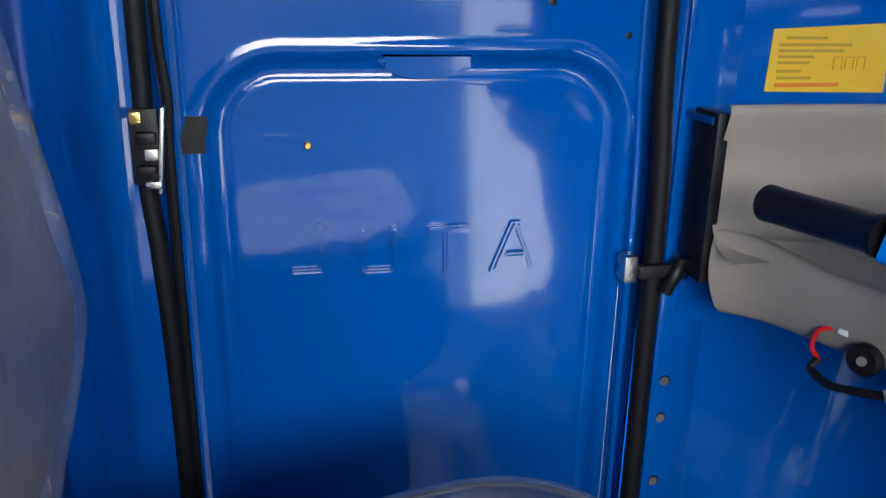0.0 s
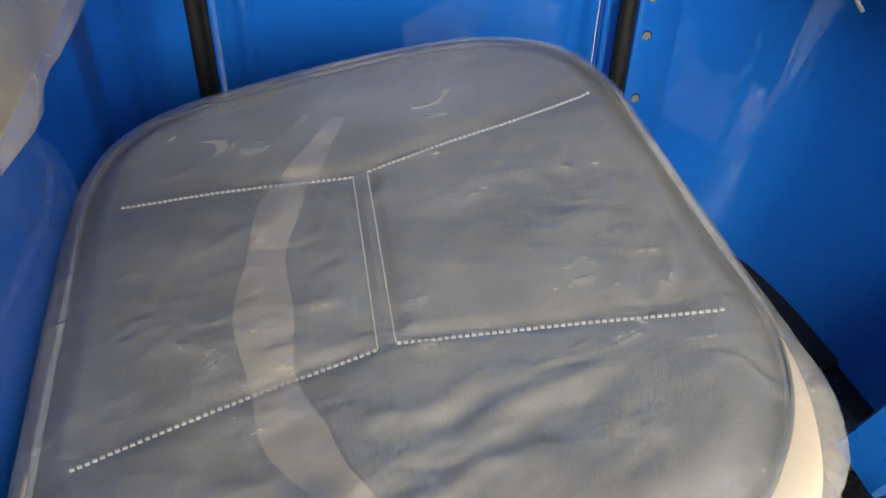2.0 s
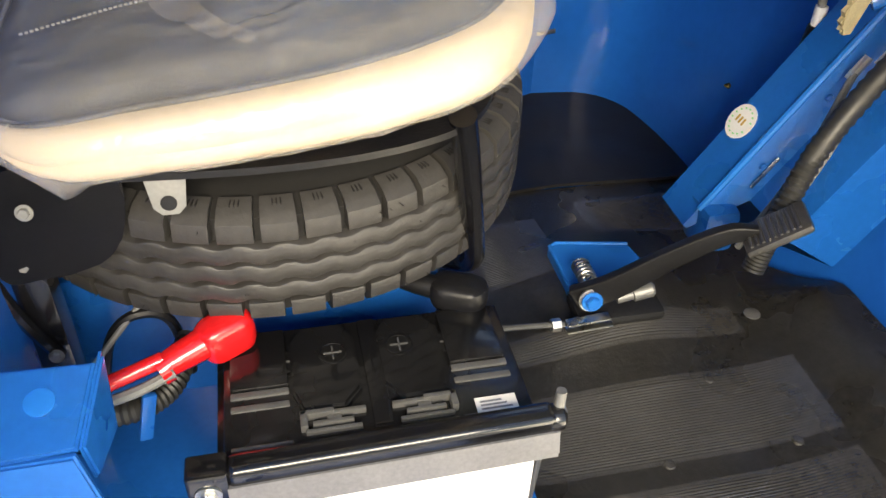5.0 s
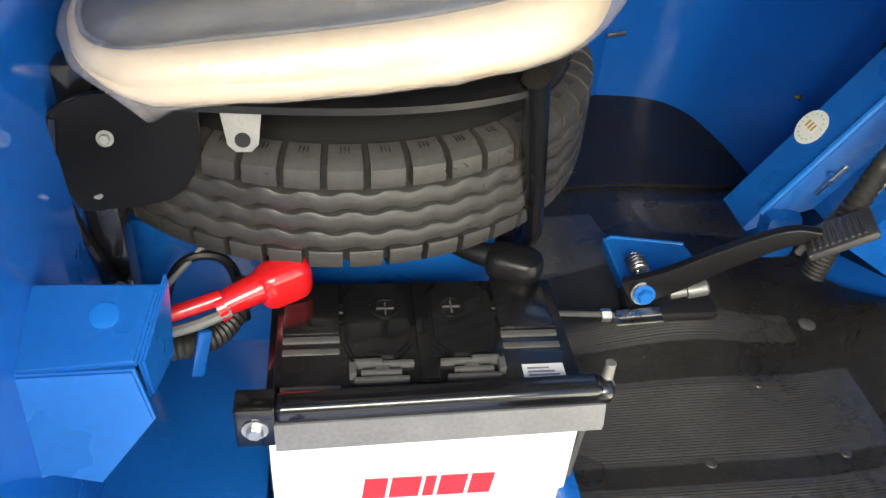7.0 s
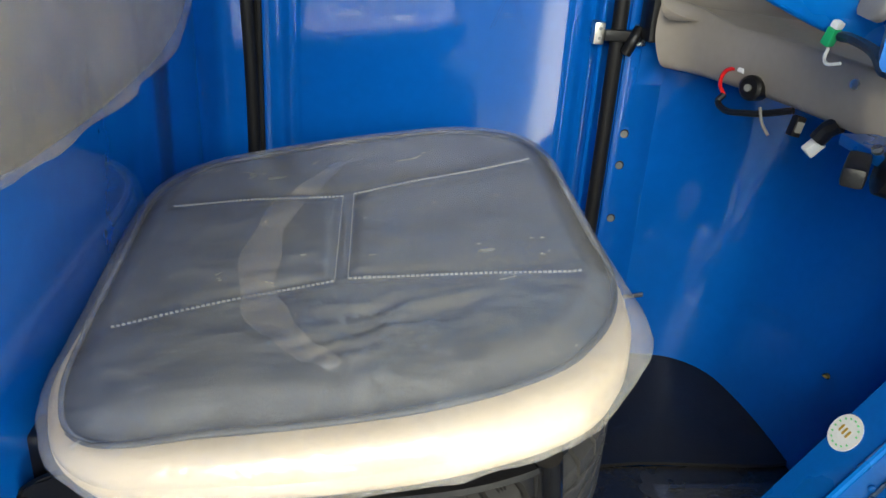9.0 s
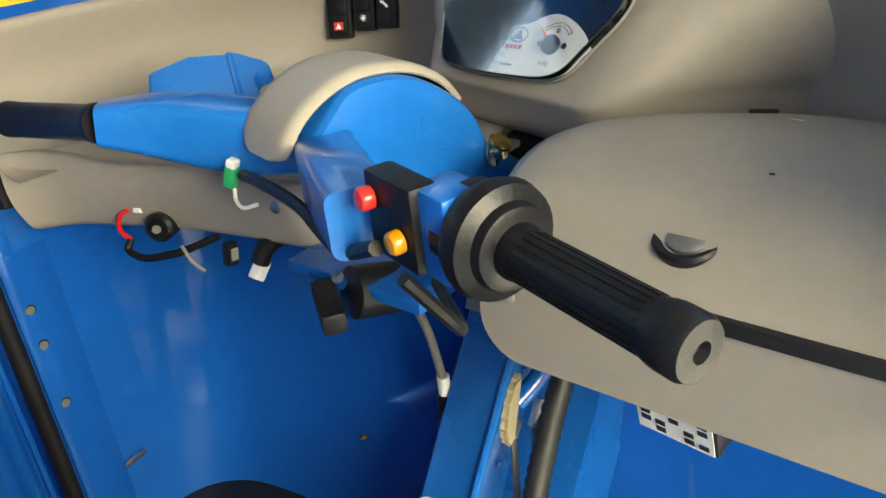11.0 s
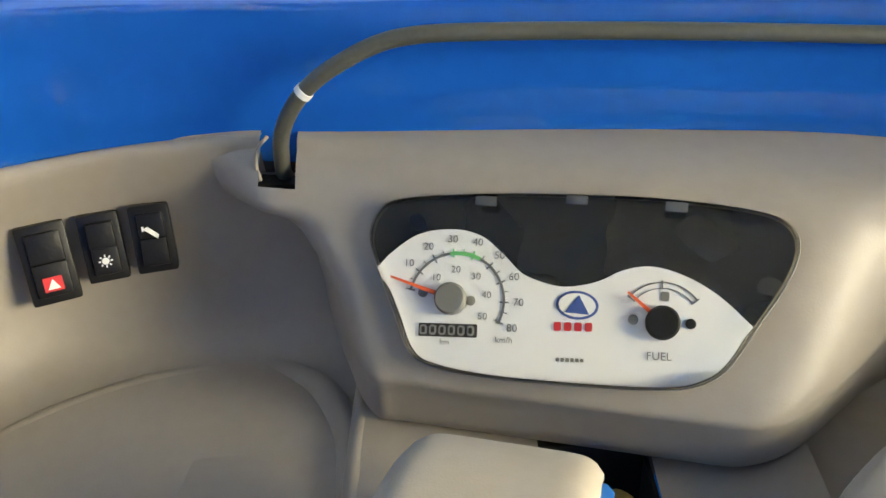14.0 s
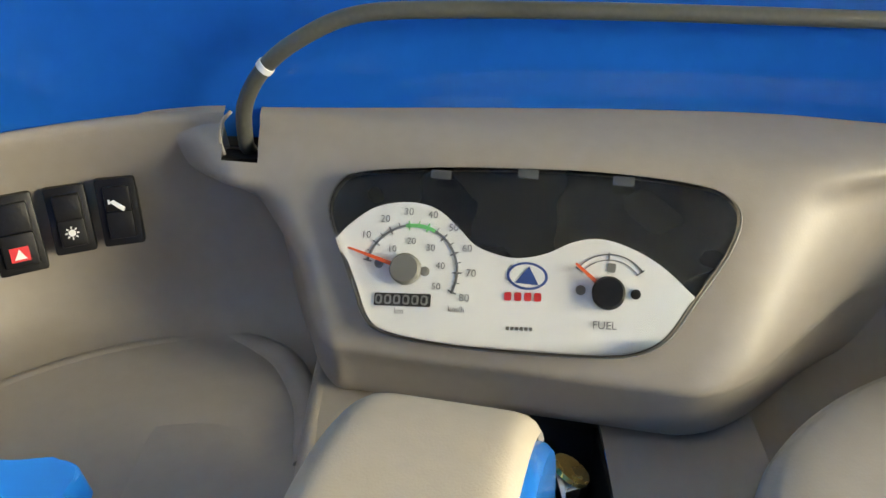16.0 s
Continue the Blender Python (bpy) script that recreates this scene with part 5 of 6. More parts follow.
def rocker(at, w, h, yaw, icon):
    sw = thing("rocker_switch", "black rocker switch with a red hazard triangle" if icon == 0 else SW_LABEL, "switch", at, "rocker switches")
    sw.rotation_euler = (radians(-14), 0, radians(yaw))
    part("bezel", slab((-w / 2, -0.006, -h / 2), (w / 2, 0.008, h / 2), 0.0025), BLACK, sw)
    rk = part("rocker", joined([slab((-w / 2 + 0.0055, -0.010, -h / 2 + 0.006), (w / 2 - 0.0045, -0.004, h * 0.02), 0.002), slab((-w / 2 + 0.0055, -0.0135 if icon == 1 else -0.009, h * 0.02), (w / 2 - 0.0045, -0.004, h / 2 - 0.006), 0.002)]), BLACK, sw)
    if icon == 0:
        part("icon_field", slab((-0.0065, -0.0108, -0.019), (0.0065, -0.0099, -0.0085)), REDINK, rk, "red hazard field", 0)
        part("icon", prism([(-0.0042, -0.0035), (0.0042, -0.0035), (0.0, 0.004)], 0.0006, (0, -0.0108, -0.0138), UX, UZ), WHITE, rk, "", 0)
    elif icon == 1:
        part("icon", joined([prism(disc_poly(0.0026, 14), 0.0006, (0, -0.0101, -0.009), UX, UZ)] + [slab((-0.0005, -0.0107, 0.0032), (0.0005, -0.0101, 0.0048), 0, Matrix.Translation((0, 0, -0.009)) @ Matrix.Rotation(radians(45 * k), 4, "Y")) for k in range(8)]), WHITE, rk, "", 0)
    else:
        part("icon", joined([prism([(-0.005, 0.004), (0.004, -0.004), (0.0055, -0.001), (-0.002, 0.0055)], 0.0006, (0, -0.0096, 0.0045), UX, UZ), slab((-0.006, -0.0102, 0.007), (-0.0045, -0.0096, 0.0105))]), WHITE, rk, "", 0)
    return sw


rocker((0.888, 0.377, 0.788), 0.0335, 0.059, -62, 0)
rocker((0.902, 0.341, 0.793), 0.0285, 0.051, -68, 1)
rocker((0.907, 0.305, 0.797), 0.0285, 0.051, -74, 2)

# ---- instrument cluster ----
inst = thing("instrument_cluster", "instrument panel with white dials, red needles and smoked top", "instrument", (0, 0, 0))


def on_face(x, y, lift=0.0):
    return CL_C + CL_R * x + CL_U * y + CL_N * lift


def plate_on(poly, depth, lift):
    return prism(poly, depth, on_face(0, 0, lift), CL_R, CL_U)


OUT = [(p.x, p.y) for p in smooth_path([(x, y, 0) for x, y in ((-0.131, 0.022), (-0.127, 0.040), (-0.113, 0.0485), (-0.06, 0.0555), (0.0, 0.0595), (0.05, 0.0605), (0.097, 0.0575), (0.115, 0.051), (0.1205, 0.0385), (0.115, 0.018), (0.10, -0.010), (0.088, -0.032),
                                                               (0.076, -0.0425), (0.058, -0.0485), (0.02, -0.052), (-0.04, -0.0545), (-0.08, -0.052), (-0.096, -0.045), (-0.108, -0.024), (-0.12, -0.002))], 5, True)]
part("back_plate", plate_on([(a * 0.985, b * 0.985) for a, b in OUT], 0.002, 0.0), DIALBLACK, inst, "smoked black backing")
WHITE_EDGE = smooth_path([(x, y, 0) for x, y in ((-0.124, 0.004), (-0.115, 0.0155), (-0.10, 0.0275), (-0.079, 0.0325), (-0.06, 0.0295), (-0.044, 0.018), (-0.033, 0.009), (-0.018, 0.0045), (-0.005, 0.004), (0.011, 0.0085), (0.026, 0.017), (0.042, 0.0205), (0.061, 0.0165), (0.08, 0.007), (0.099, -0.0085))], 5)
low = [(a * 0.975, b * 0.975) for a, b in OUT if b < -0.010]
low.sort(key=lambda q: -q[0])
right = [q for q in low if q[0] > 0.05]
right.sort(key=lambda q: -q[1])
left = [q for q in low if q[0] < -0.08]
left.sort(key=lambda q: q[1])
mid = [q for q in low if -0.08 <= q[0] <= 0.05]
part("dial_face", plate_on([(p.x, p.y) for p in WHITE_EDGE] + right + mid + left, 0.0012, 0.0022), DIALWHITE, inst, "white printed dial plate")


def ink(bm, mat, name="dial_print"):
    return part(name, bm, mat, inst, "", 0)


def arc(cx, cy, r, a0, a1, w, lift=0.0036, n=24):
    pts = [(cx + r * math.cos(radians(a0 + (a1 - a0) * k / n)), cy + r * math.sin(radians(a0 + (a1 - a0) * k / n))) for k in range(n + 1)]
    pts += [(cx + (r - w) * math.cos(radians(a0 + (a1 - a0) * k / n)), cy + (r - w) * math.sin(radians(a0 + (a1 - a0) * k / n))) for k in range(n, -1, -1)]
    return plate_on(pts[::-1], 0.0003, lift)


def bar(cx, cy, a, r0, r1, w, lift=0.0036):
    c, s = math.cos(radians(a)), math.sin(radians(a))
    return plate_on([(cx + c * r0 - s * w, cy + s * r0 + c * w), (cx + c * r0 + s * w, cy + s * r0 - c * w), (cx + c * r1 + s * w, cy + s * r1 - c * w), (cx + c * r1 - s * w, cy + s * r1 + c * w)], 0.0003, lift)


H1, H2 = (-0.0745, -0.0107), (0.0499, -0.0118)
D1 = (-0.0715, -0.0114)
ink(arc(*D1, 0.0300, 172, 104, 0.0015), GREYINK)
ink(arc(*D1, 0.0300, 66, -22, 0.0015), GREYINK)
ink(arc(*D1, 0.0304, 104, 66, 0.0024), GREENINK)
for k in range(17):
    a = 172 - 12 * k
    ink(bar(*D1, a, 0.0280 if k % 2 else 0.0265, 0.0322, 0.0003 if k % 2 else 0.0005), GREENINK if 66 <= a <= 104 else GREYINK)


def face_text(t, size, x, y, mat, rot=4):
    c, s = math.cos(radians(rot)), math.sin(radians(rot))
    return ink(lettering(t, size, on_face(x, y, 0.0036), CL_R * c + CL_U * s, CL_U * c - CL_R * s), mat, "numerals")


for k in range(1, 9):
    a = radians(172 - 24 * k)
    face_text(str(10 * k), 0.0066, D1[0] + 0.0380 * math.cos(a), D1[1] + 0.0380 * math.sin(a), GREYINK)
for k in range(1, 6):
    a = radians(178 - 40.5 * k)
    face_text(str(10 * k), 0.0060, D1[0] + 0.0190 * math.cos(a), D1[1] + 0.0190 * math.sin(a), GREYINK)
face_text("km/h", 0.0052, -0.0398, -0.0319, GREYINK)
face_text("km", 0.0050, -0.0753, -0.0370, GREYINK)
face_text("FUEL", 0.0066, 0.0495, -0.0310, GREYINK)


def tilted(x0, y0, x1, y1, r, about, deg=4.6):
    """A rounded rectangle turned about a point of the dial plate."""
    c, q = math.cos(radians(deg)), math.sin(radians(deg))
    return [(about[0] + x * c - y * q, about[1] + x * q + y * c) for x, y in rounded_rect(x0, y0, x1, y1, r, 2)]


ODO = (-0.0742, -0.0297)
for k in range(6):
    ink(plate_on(tilted(-0.0082 + 0.0028 * k, -0.0011, -0.0062 + 0.0028 * k, 0.0011, 0.0004, (0.0, -0.0388)), 0.0003, 0.0036), GREYHUB, "print_bar")
ink(plate_on(tilted(-0.0180, -0.0040, 0.0180, 0.0040, 0.0008, ODO), 0.0006, 0.0036), BLACKINK, "odometer")
for k in range(6):
    x = -0.0172 + 0.0058 * k
    ink(plate_on(tilted(x, -0.0030, x + 0.0045, 0.0030, 0.0015, ODO), 0.0003, 0.0043), ODOMETER, "odometer_wheel")
    ink(plate_on(tilted(x + 0.0012, -0.0019, x + 0.0033, 0.0019, 0.0008, ODO), 0.0003, 0.0047), BLACKINK, "odometer_wheel")
ink(plate_on(disc_poly(0.0125, 28, 0.0009, -0.0065, 0.0085), 0.0003, 0.0036), BLUEINK, "emblem")
ink(plate_on(disc_poly(0.0108, 28, 0.0009, -0.0065, 0.0070), 0.0003, 0.0040), DIALWHITE, "emblem")
ink(plate_on([(-0.006, -0.0115), (0.0085, -0.0115), (0.0015, -0.0005)], 0.0003, 0.0044), BLUEINK, "emblem")
for k in range(4):
    ink(plate_on(tilted(-0.0112 + 0.0060 * k, -0.0026, -0.0068 + 0.0060 * k, 0.0026, 0.001, (-0.0003, -0.0194)), 0.0003, 0.0036), REDINK, "print_bar")
ink(arc(*H2, 0.0240, 146, 40, 0.0008), GREYINK)
ink(arc(*H2, 0.0205, 144, 42, 0.0006), GREYINK)
for a in (146, 95, 40):
    ink(bar(*H2, a, 0.0195, 0.025, 0.0005), GREYINK)
ink(plate_on(rounded_rect(0.0475, 0.001, 0.0525, 0.0065, 0.001, 2), 0.0003, 0.0036), GREYHUB, "fuel_symbol")
for x, y in ((0.0335, -0.0115), (0.0655, -0.0105), (-0.0625, -0.0105), (-0.0925, -0.0085)):
    ink(lathe([(0.0030, 0), (0.0030, 0.0012), (0.0018, 0.0016)], on_face(x, y, 0.0034), CL_N, 14), GREYHUB if x < 0.06 else BLACK, "warning_lamp")
for (hx, hy), a, ln, hub in ((H1, 166, 0.040, GREYHUB), (H2, 143, 0.026, BLACK)):
    c, s = math.cos(radians(a)), math.sin(radians(a))
    nd = part("needle", plate_on([(hx - s * 0.0016, hy + c * 0.0016), (hx + s * 0.0016, hy - c * 0.0016), (hx + c * ln + s * 0.0006, hy + s * ln - c * 0.0006), (hx + c * ln - s * 0.0006, hy + s * ln + c * 0.0006)][::-1], 0.0010, 0.0065), NEEDLE, inst, "orange-red needle", 0)
    part("hub", lathe([(0.0098, 0), (0.0098, 0.005), (0.0085, 0.0065)], on_face(hx, hy, 0.0034), CL_N, 28), hub, nd, "round needle hub")
rim = []
for lift, s in ((-0.003, 0.992), (0.010, 0.990), (0.0125, 0.980), (0.0105, 0.97), (0.002, 0.97)):
    rim.append([on_face(a * s, b * s, lift) for a, b in OUT])
part("lens_edge", ring_mesh(rim, True, False), LENS, inst, "clear moulded lens edge")
# grey ring painted in as the shadow line round the lens
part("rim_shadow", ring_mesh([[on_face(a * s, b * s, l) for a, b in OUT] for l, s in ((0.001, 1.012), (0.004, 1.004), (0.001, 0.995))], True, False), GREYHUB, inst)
lens = part("lens", plate_on([(a * 0.975, b * 0.975) for a, b in OUT], 0.0012, 0.0105), LENS, inst, "clear lens over the dials")
lens.visible_shadow = False
for x, y in ((-0.0590, 0.0498), (-0.0050, 0.0547), (0.0520, 0.0550)):
    part("lens_clip", joined([slab((-0.0065, -0.0030, 0), (0.0065, 0.0030, 0.003), 0.001, Matrix.Translation(on_face(x, y, 0.010)) @ Matrix((CL_R, CL_U, CL_N)).transposed().to_4x4())]), CLIPS, inst, "clear lens clip")

# ---- handlebar ----
hb = thing("handlebar", "blue steering handlebar with black grips and cream centre cover", "handlebar", (0, 0, 0))


def box_beam(pts, sizes, n=6):
    """A rounded square beam through points; sizes are (half width, half height)."""
    line = smooth_path(pts, n)
    sz = smooth_path([(a, b, 0) for a, b in sizes], n)
    rings = []
    for i, p in enumerate(line):
        d = (line[min(i + 1, len(line) - 1)] - line[max(i - 1, 0)]).normalized()
        side = d.cross(Vector((0, 0, 1))).normalized()
        up = side.cross(d)
        rings.append([p + side * a + up * b for a, b in rounded_rect(-sz[i].x, -sz[i].y, sz[i].x, sz[i].y, min(sz[i].x, sz[i].y) * 0.35, 3)])
    return ring_mesh(rings)


part("left_arm", box_beam([(0.585, 0.10, 0.757), (0.545, 0.16, 0.762), (0.505, 0.225, 0.776), (0.460, 0.270, 0.787)], [(0.030, 0.030), (0.031, 0.031), (0.027, 0.028), (0.019, 0.019)]), BLUE_BAR, hb)
part("right_arm", box_beam([(0.590, 0.098, 0.748), (0.531, 0.040, 0.757), (0.480, -0.028, 0.768), (0.438, -0.092, 0.771)], [(0.026, 0.024), (0.026, 0.025), (0.026, 0.026), (0.024, 0.025)]), BLUE_BAR, hb)
head = []
for y, k in ((0.012, 0.94), (0.016, 0.985), (0.022, 1.0), (0.10, 1.0), (0.106, 0.985), (0.11, 0.94)):
    pr = [(0.712, 0.695), (0.712, 0.735), (0.692, 0.772), (0.655, 0.803), (0.615, 0.820), (0.57, 0.820), (0.545, 0.802), (0.527, 0.782), (0.526, 0.76), (0.545, 0.738), (0.58, 0.718), (0.62, 0.695)]
    head.append([(0.60 + (x - 0.60) * k, y, 0.76 + (z - 0.76) * k) for x, z in [(p.x, p.y) for p in smooth_path([(a, b, 0) for a, b in pr], 4, True)]])
TURN = Matrix.Translation((0.606, 0.074, -0.006)) @ Matrix.Rotation(radians(-14), 4, "Z") @ Matrix.Translation((-0.60, -0.06, 0))
part("centre_body", ring_mesh([[TURN @ Vector(p) for p in r] for r in head]), BLUE_BAR, hb, "", 50)
PROFILE = smooth_path([(x, 0, z) for x, z in ((0.692, 0.772), (0.668, 0.801), (0.63, 0.820), (0.585, 0.8255), (0.55, 0.817), (0.525, 0.802), (0.511, 0.786), (0.503, 0.768))], 6)
along = [0.0]
for p, q in zip(PROFILE, PROFILE[1:]):
    along.append(along[-1] + (q - p).length)
crow = []
for p, q in zip(PROFILE, along):
    short = []
    for end, r in ((q, 0.010), (along[-1] - q, 0.022)):
        short.append(r - math.sqrt(max(r * r - max(r - end, 0) ** 2, 0)))
    cut = max(short)
    row = []
    for k in range(25):
        f = 2 * k / 24 - 1
        y = 0.063 + f * (0.0455 - cut)
        edge = abs(f) ** 10
        lift = Vector((p.x - 0.60, 0, p.z - 0.74)).normalized() * (0.0070 - 0.008 * edge)
        row.append(TURN @ Vector((p.x + lift.x, y, p.z + lift.z)))
    crow.append(row)
bm = ring_mesh(crow, False, False)
bmesh.ops.recalc_face_normals(bm, faces=bm.faces)
bmesh.ops.solidify(bm, geom=list(bm.faces), thickness=0.003)
part("cover", bm, CAPCREAM, hb, "cream padded centre cover", 60)


def plate_through(pts, drop, bevel=0.003):
    """A plate through corner points with a thickness given as a vector."""
    bm = bmesh.new()
    lo = [bm.verts.new(Vector(p) + Vector(drop)) for p in pts]
    hi = [bm.verts.new(p) for p in pts]
    k = len(pts)
    bm.faces.new(lo[::-1])
    top = bm.faces.new(hi)
    for i in range(k):
        bm.faces.new((lo[i], lo[(i + 1) % k], hi[(i + 1) % k], hi[i]))
    bmesh.ops.bevel(bm, geom=list(top.edges), offset=bevel, segments=3, affect="EDGES")
    return bm


part("left_housing", plate_through([(0.622, 0.274, 0.812), (0.589, 0.299, 0.816), (0.545, 0.310, 0.808), (0.500, 0.252, 0.780), (0.545, 0.195, 0.765), (0.566, 0.190, 0.767)], (0.004, 0.004, -0.03)), BLUE_BAR, hb, "folded blue lever housing")
part("housing_ridge", tube([(0.6215, 0.2735, 0.8095), (0.594, 0.232, 0.7875), (0.566, 0.190, 0.7650)], 0.0042, 6, 10), BLUE_BAR, hb, "rounded ridge of the lever housing")
hook = smooth_path([(0.622, 0.2735, 0.8112), (0.632, 0.251, 0.8062), (0.638, 0.236, 0.802), (0.634, 0.227, 0.7985), (0.624, 0.230, 0.796), (0.616, 0.229, 0.794), (0.607, 0.219, 0.788), (0.597, 0.196, 0.777), (0.592, 0.165, 0.768), (0.566, 0.1895, 0.7672), (0.594, 0.232, 0.789)], 4, True)
part("housing_side", plate_through([tuple(p) for p in hook], (0.002, -0.002, -0.016), 0.0015), BLUE_BAR, hb, "hooked side of the lever housing")
part("left_grip", lathe([(0.012, -0.002), (0.0195, 0.0), (0.0195, 0.006), (0.0178, 0.010), (0.0178, 0.120), (0.0185, 0.124), (0.0185, 0.132), (0.015, 0.136), (0.004, 0.137)], (0.459, 0.268, 0.787), (-0.20, 0.98, -0.03), 24), BLACK, hb, "black rubber grip")
RG, RD = Vector((0.437, -0.212, 0.782)), Vector((-0.30, -0.955, -0.02)).normalized()
ringp = part("throttle_ring", lathe([(0.020, -0.022), (0.036, -0.020), (0.0385, -0.012), (0.0365, -0.004), (0.028, 0.0), (0.026, 0.006), (0.020, 0.008)], RG, RD, 32), BLACK, hb, "black twist-grip collar")
part("throttle_collar", lathe([(0.022, -0.04), (0.031, -0.038), (0.031, -0.024), (0.022, -0.022)], RG, RD, 32), BLACK, hb)
part("right_grip", lathe([(0.0175, 0.004), (0.0175, 0.012), (0.0158, 0.016), (0.0158, 0.112), (0.0172, 0.116), (0.0180, 0.122), (0.0180, 0.134), (0.016, 0.138), (0.006, 0.139), (0.004, 0.134)], RG, RD, 24), BLACK, hb, "black rubber twist grip")
ridge = finish("grip_ridge", slab((-0.0010, 0.0150, 0.02), (0.0010, 0.0164, 0.11)), BLACK, 0)
for k in range(20):
    o = new("grip_ridge", ridge)
    o.parent = hb
    o.matrix_local = Matrix.Translation(RG) @ RD.to_track_quat("Z", "Y").to_matrix().to_4x4() @ Matrix.Rotation(2 * math.pi * k / 20, 4, "Z")
sb = part("switch_box", slab((-0.006, -0.030, -0.030), (0.016, 0.026, 0.028), 0.004, Matrix.Translation((0.431, -0.130, 0.786)) @ Matrix.Rotation(radians(-17), 4, "Z")), BLACK, hb, "black handlebar switch box")
part("red_button", lathe([(0.008, 0), (0.008, 0.007), (0.0065, 0.009), (0.002, 0.010)], (0.429, -0.112, 0.797), (-0.95, 0.3, 0.05), 18), REDLENS, sb, "red starter button")
part("orange_button", lathe([(0.008, 0), (0.008, 0.006), (0.0065, 0.008), (0.002, 0.009)], (0.420, -0.142, 0.777), (-0.95, 0.3, -0.05), 18), YELLOWBTN, sb, "orange horn button")
part("housing_lid", slab((-0.014, -0.020, -0.030), (0.022, 0.020, 0.028), 0.005, Matrix.Translation((0.434, -0.168, 0.785)) @ Matrix.Rotation(radians(-17), 4, "Z")), BLUE_BAR, hb)
bolt("pivot_bolt", (0.709, 0.001, 0.712), (0.24, -0.97, 0.1), 0.010, 0.014, STEEL, hb, "zinc pivot bolt")
part("pivot_washer", lathe([(0.012, 0), (0.012, 0.003)], (0.7105, -0.008, 0.721), (0.1, -0.6, 1.0), 18), BRASS, hb, "yellow passivated washer")
part("cable", tube([(0.415, -0.125, 0.77), (0.44, -0.06, 0.742), (0.475, 0.02, 0.745), (0.50, 0.10, 0.742), (0.51, 0.135, 0.738)], 0.0055, 8, 8), BLACK, hb, "black switch cable")
part("cable", tube([(0.40, -0.16, 0.765), (0.43, -0.17, 0.72), (0.48, -0.13, 0.68), (0.56, -0.04, 0.65)], 0.005, 8, 8), BLACK, hb, "black throttle cable")
con = thing("wiring_connector", "green and white wiring connector lying in the bowl", "connector", (0.508, 0.150, 0.735))
part("plug", slab((-0.006, -0.005, -0.010), (0.006, 0.006, 0.010), 0.002, pose(0, 0, 0, 20, 0, 20)), GREEN, con, "green plug")
part("socket", slab((-0.0055, -0.0045, 0.010), (0.0055, 0.0055, 0.018), 0.002, pose(0, 0, 0, 20, 0, 20)), WHITE, con, "translucent white socket")
part("wire", tube([(0.0, 0.0, -0.012), (-0.004, -0.004, -0.022), (-0.006, -0.016, -0.026), (0.0, -0.03, -0.022)], 0.002, 6, 6), WHITE, con)

# ---- steering column beam ----
beam = thing("steering_column", "slanted blue box-section steering column cover with round sticker", "column", (0, 0, 0))
d = Vector((0.13, 0.0, 0.20)).normalized()
nb = Vector((-0.20, 0.0, 0.13)).normalized()
o = Vector((0.535, 0.0, 0.195))


def on_beam(s, y, h=0.0):
    return o + d * s + Vector((0, y, 0)) + nb * h


secs = []
for s in (-0.03, 0.0, 0.3, 0.56):
    secs.append([on_beam(s + (0.075 if s < 0.1 and h < -0.04 else 0.0), y, h) for y, h in ((-0.006, -0.001), (-0.002, 0.003), (0.064, 0.003), (0.070, -0.003), (0.070, -0.15), (-0.095, -0.15), (-0.095, -0.05), (-0.012, -0.045))])
part("cover", ring_mesh(secs), BLUE_SATIN, beam)
part("ridge", tube([on_beam(0.0, -0.004, 0.003), on_beam(0.25, -0.004, 0.003), on_beam(0.44, -0.004, 0.003)], 0.005, 2, 8), BLUE_BAR, beam, "rounded edge flange")
part("foot", slab((-0.02, -0.03, -0.045), (0.03, 0.03, 0.02), 0.012, Matrix.Translation(on_beam(0.0, 0.0, -0.02))), BLUE_SATIN, beam)
ctr = on_beam(0.113, 0.0485, 0.0034)
part("round_sticker", prism(disc_poly(0.024, 28), 0.0008, ctr, (0, -1, 0), d), LABELWHITE, beam, "round cream inspection sticker")
for k in range(3):
    part("print_bar", prism(rounded_rect(-0.010 + 0.007 * k, -0.004, -0.007 + 0.007 * k, 0.006, 0.001, 2), 0.0006, ctr + nb * 0.0010, (0, -1, 0), d), BROWNINK, beam, "", 0)
for a in range(20, 340, 24):
    c, s = math.cos(radians(a)), math.sin(radians(a))
    part("print_bar", prism([(0.018 * c - 0.0015, 0.018 * s - 0.001), (0.018 * c + 0.0015, 0.018 * s - 0.001), (0.018 * c + 0.0015, 0.018 * s + 0.001), (0.018 * c - 0.0015, 0.018 * s + 0.001)], 0.0006, ctr + nb * 0.0010, (0, -1, 0), d), GREENINK, beam, "", 0)
for s in (0.09, 0.20, 0.31):
    part("weld_dimple", lathe([(0.005, 0), (0.004, 0.002), (0.001, 0.003)], on_beam(s, -0.0125, -0.02), (-0.2, -1, 0), 10), BLUE_SATIN, beam)
part("slot", slab((-0.025, -0.001, -0.003), (0.025, 0.001, 0.003), 0.001, Matrix.Translation(on_beam(0.085, -0.0135, -0.028)) @ d.to_track_quat("X", "Z").to_matrix().to_4x4()), STEEL, beam)
part("boot", lathe([(0.030, 0.0), (0.030, 0.02), (0.024, 0.03), (0.026, 0.04), (0.020, 0.06)], on_beam(0.40, 0.02, -0.03), d, 20), BLACK, beam, "black rubber gaiter")
part("head_tube", tube([on_beam(0.30, 0.02, -0.03), on_beam(0.50, 0.025, -0.03), (0.64, 0.05, 0.73)], 0.024, 6, 16), BLUE_BAR, beam)

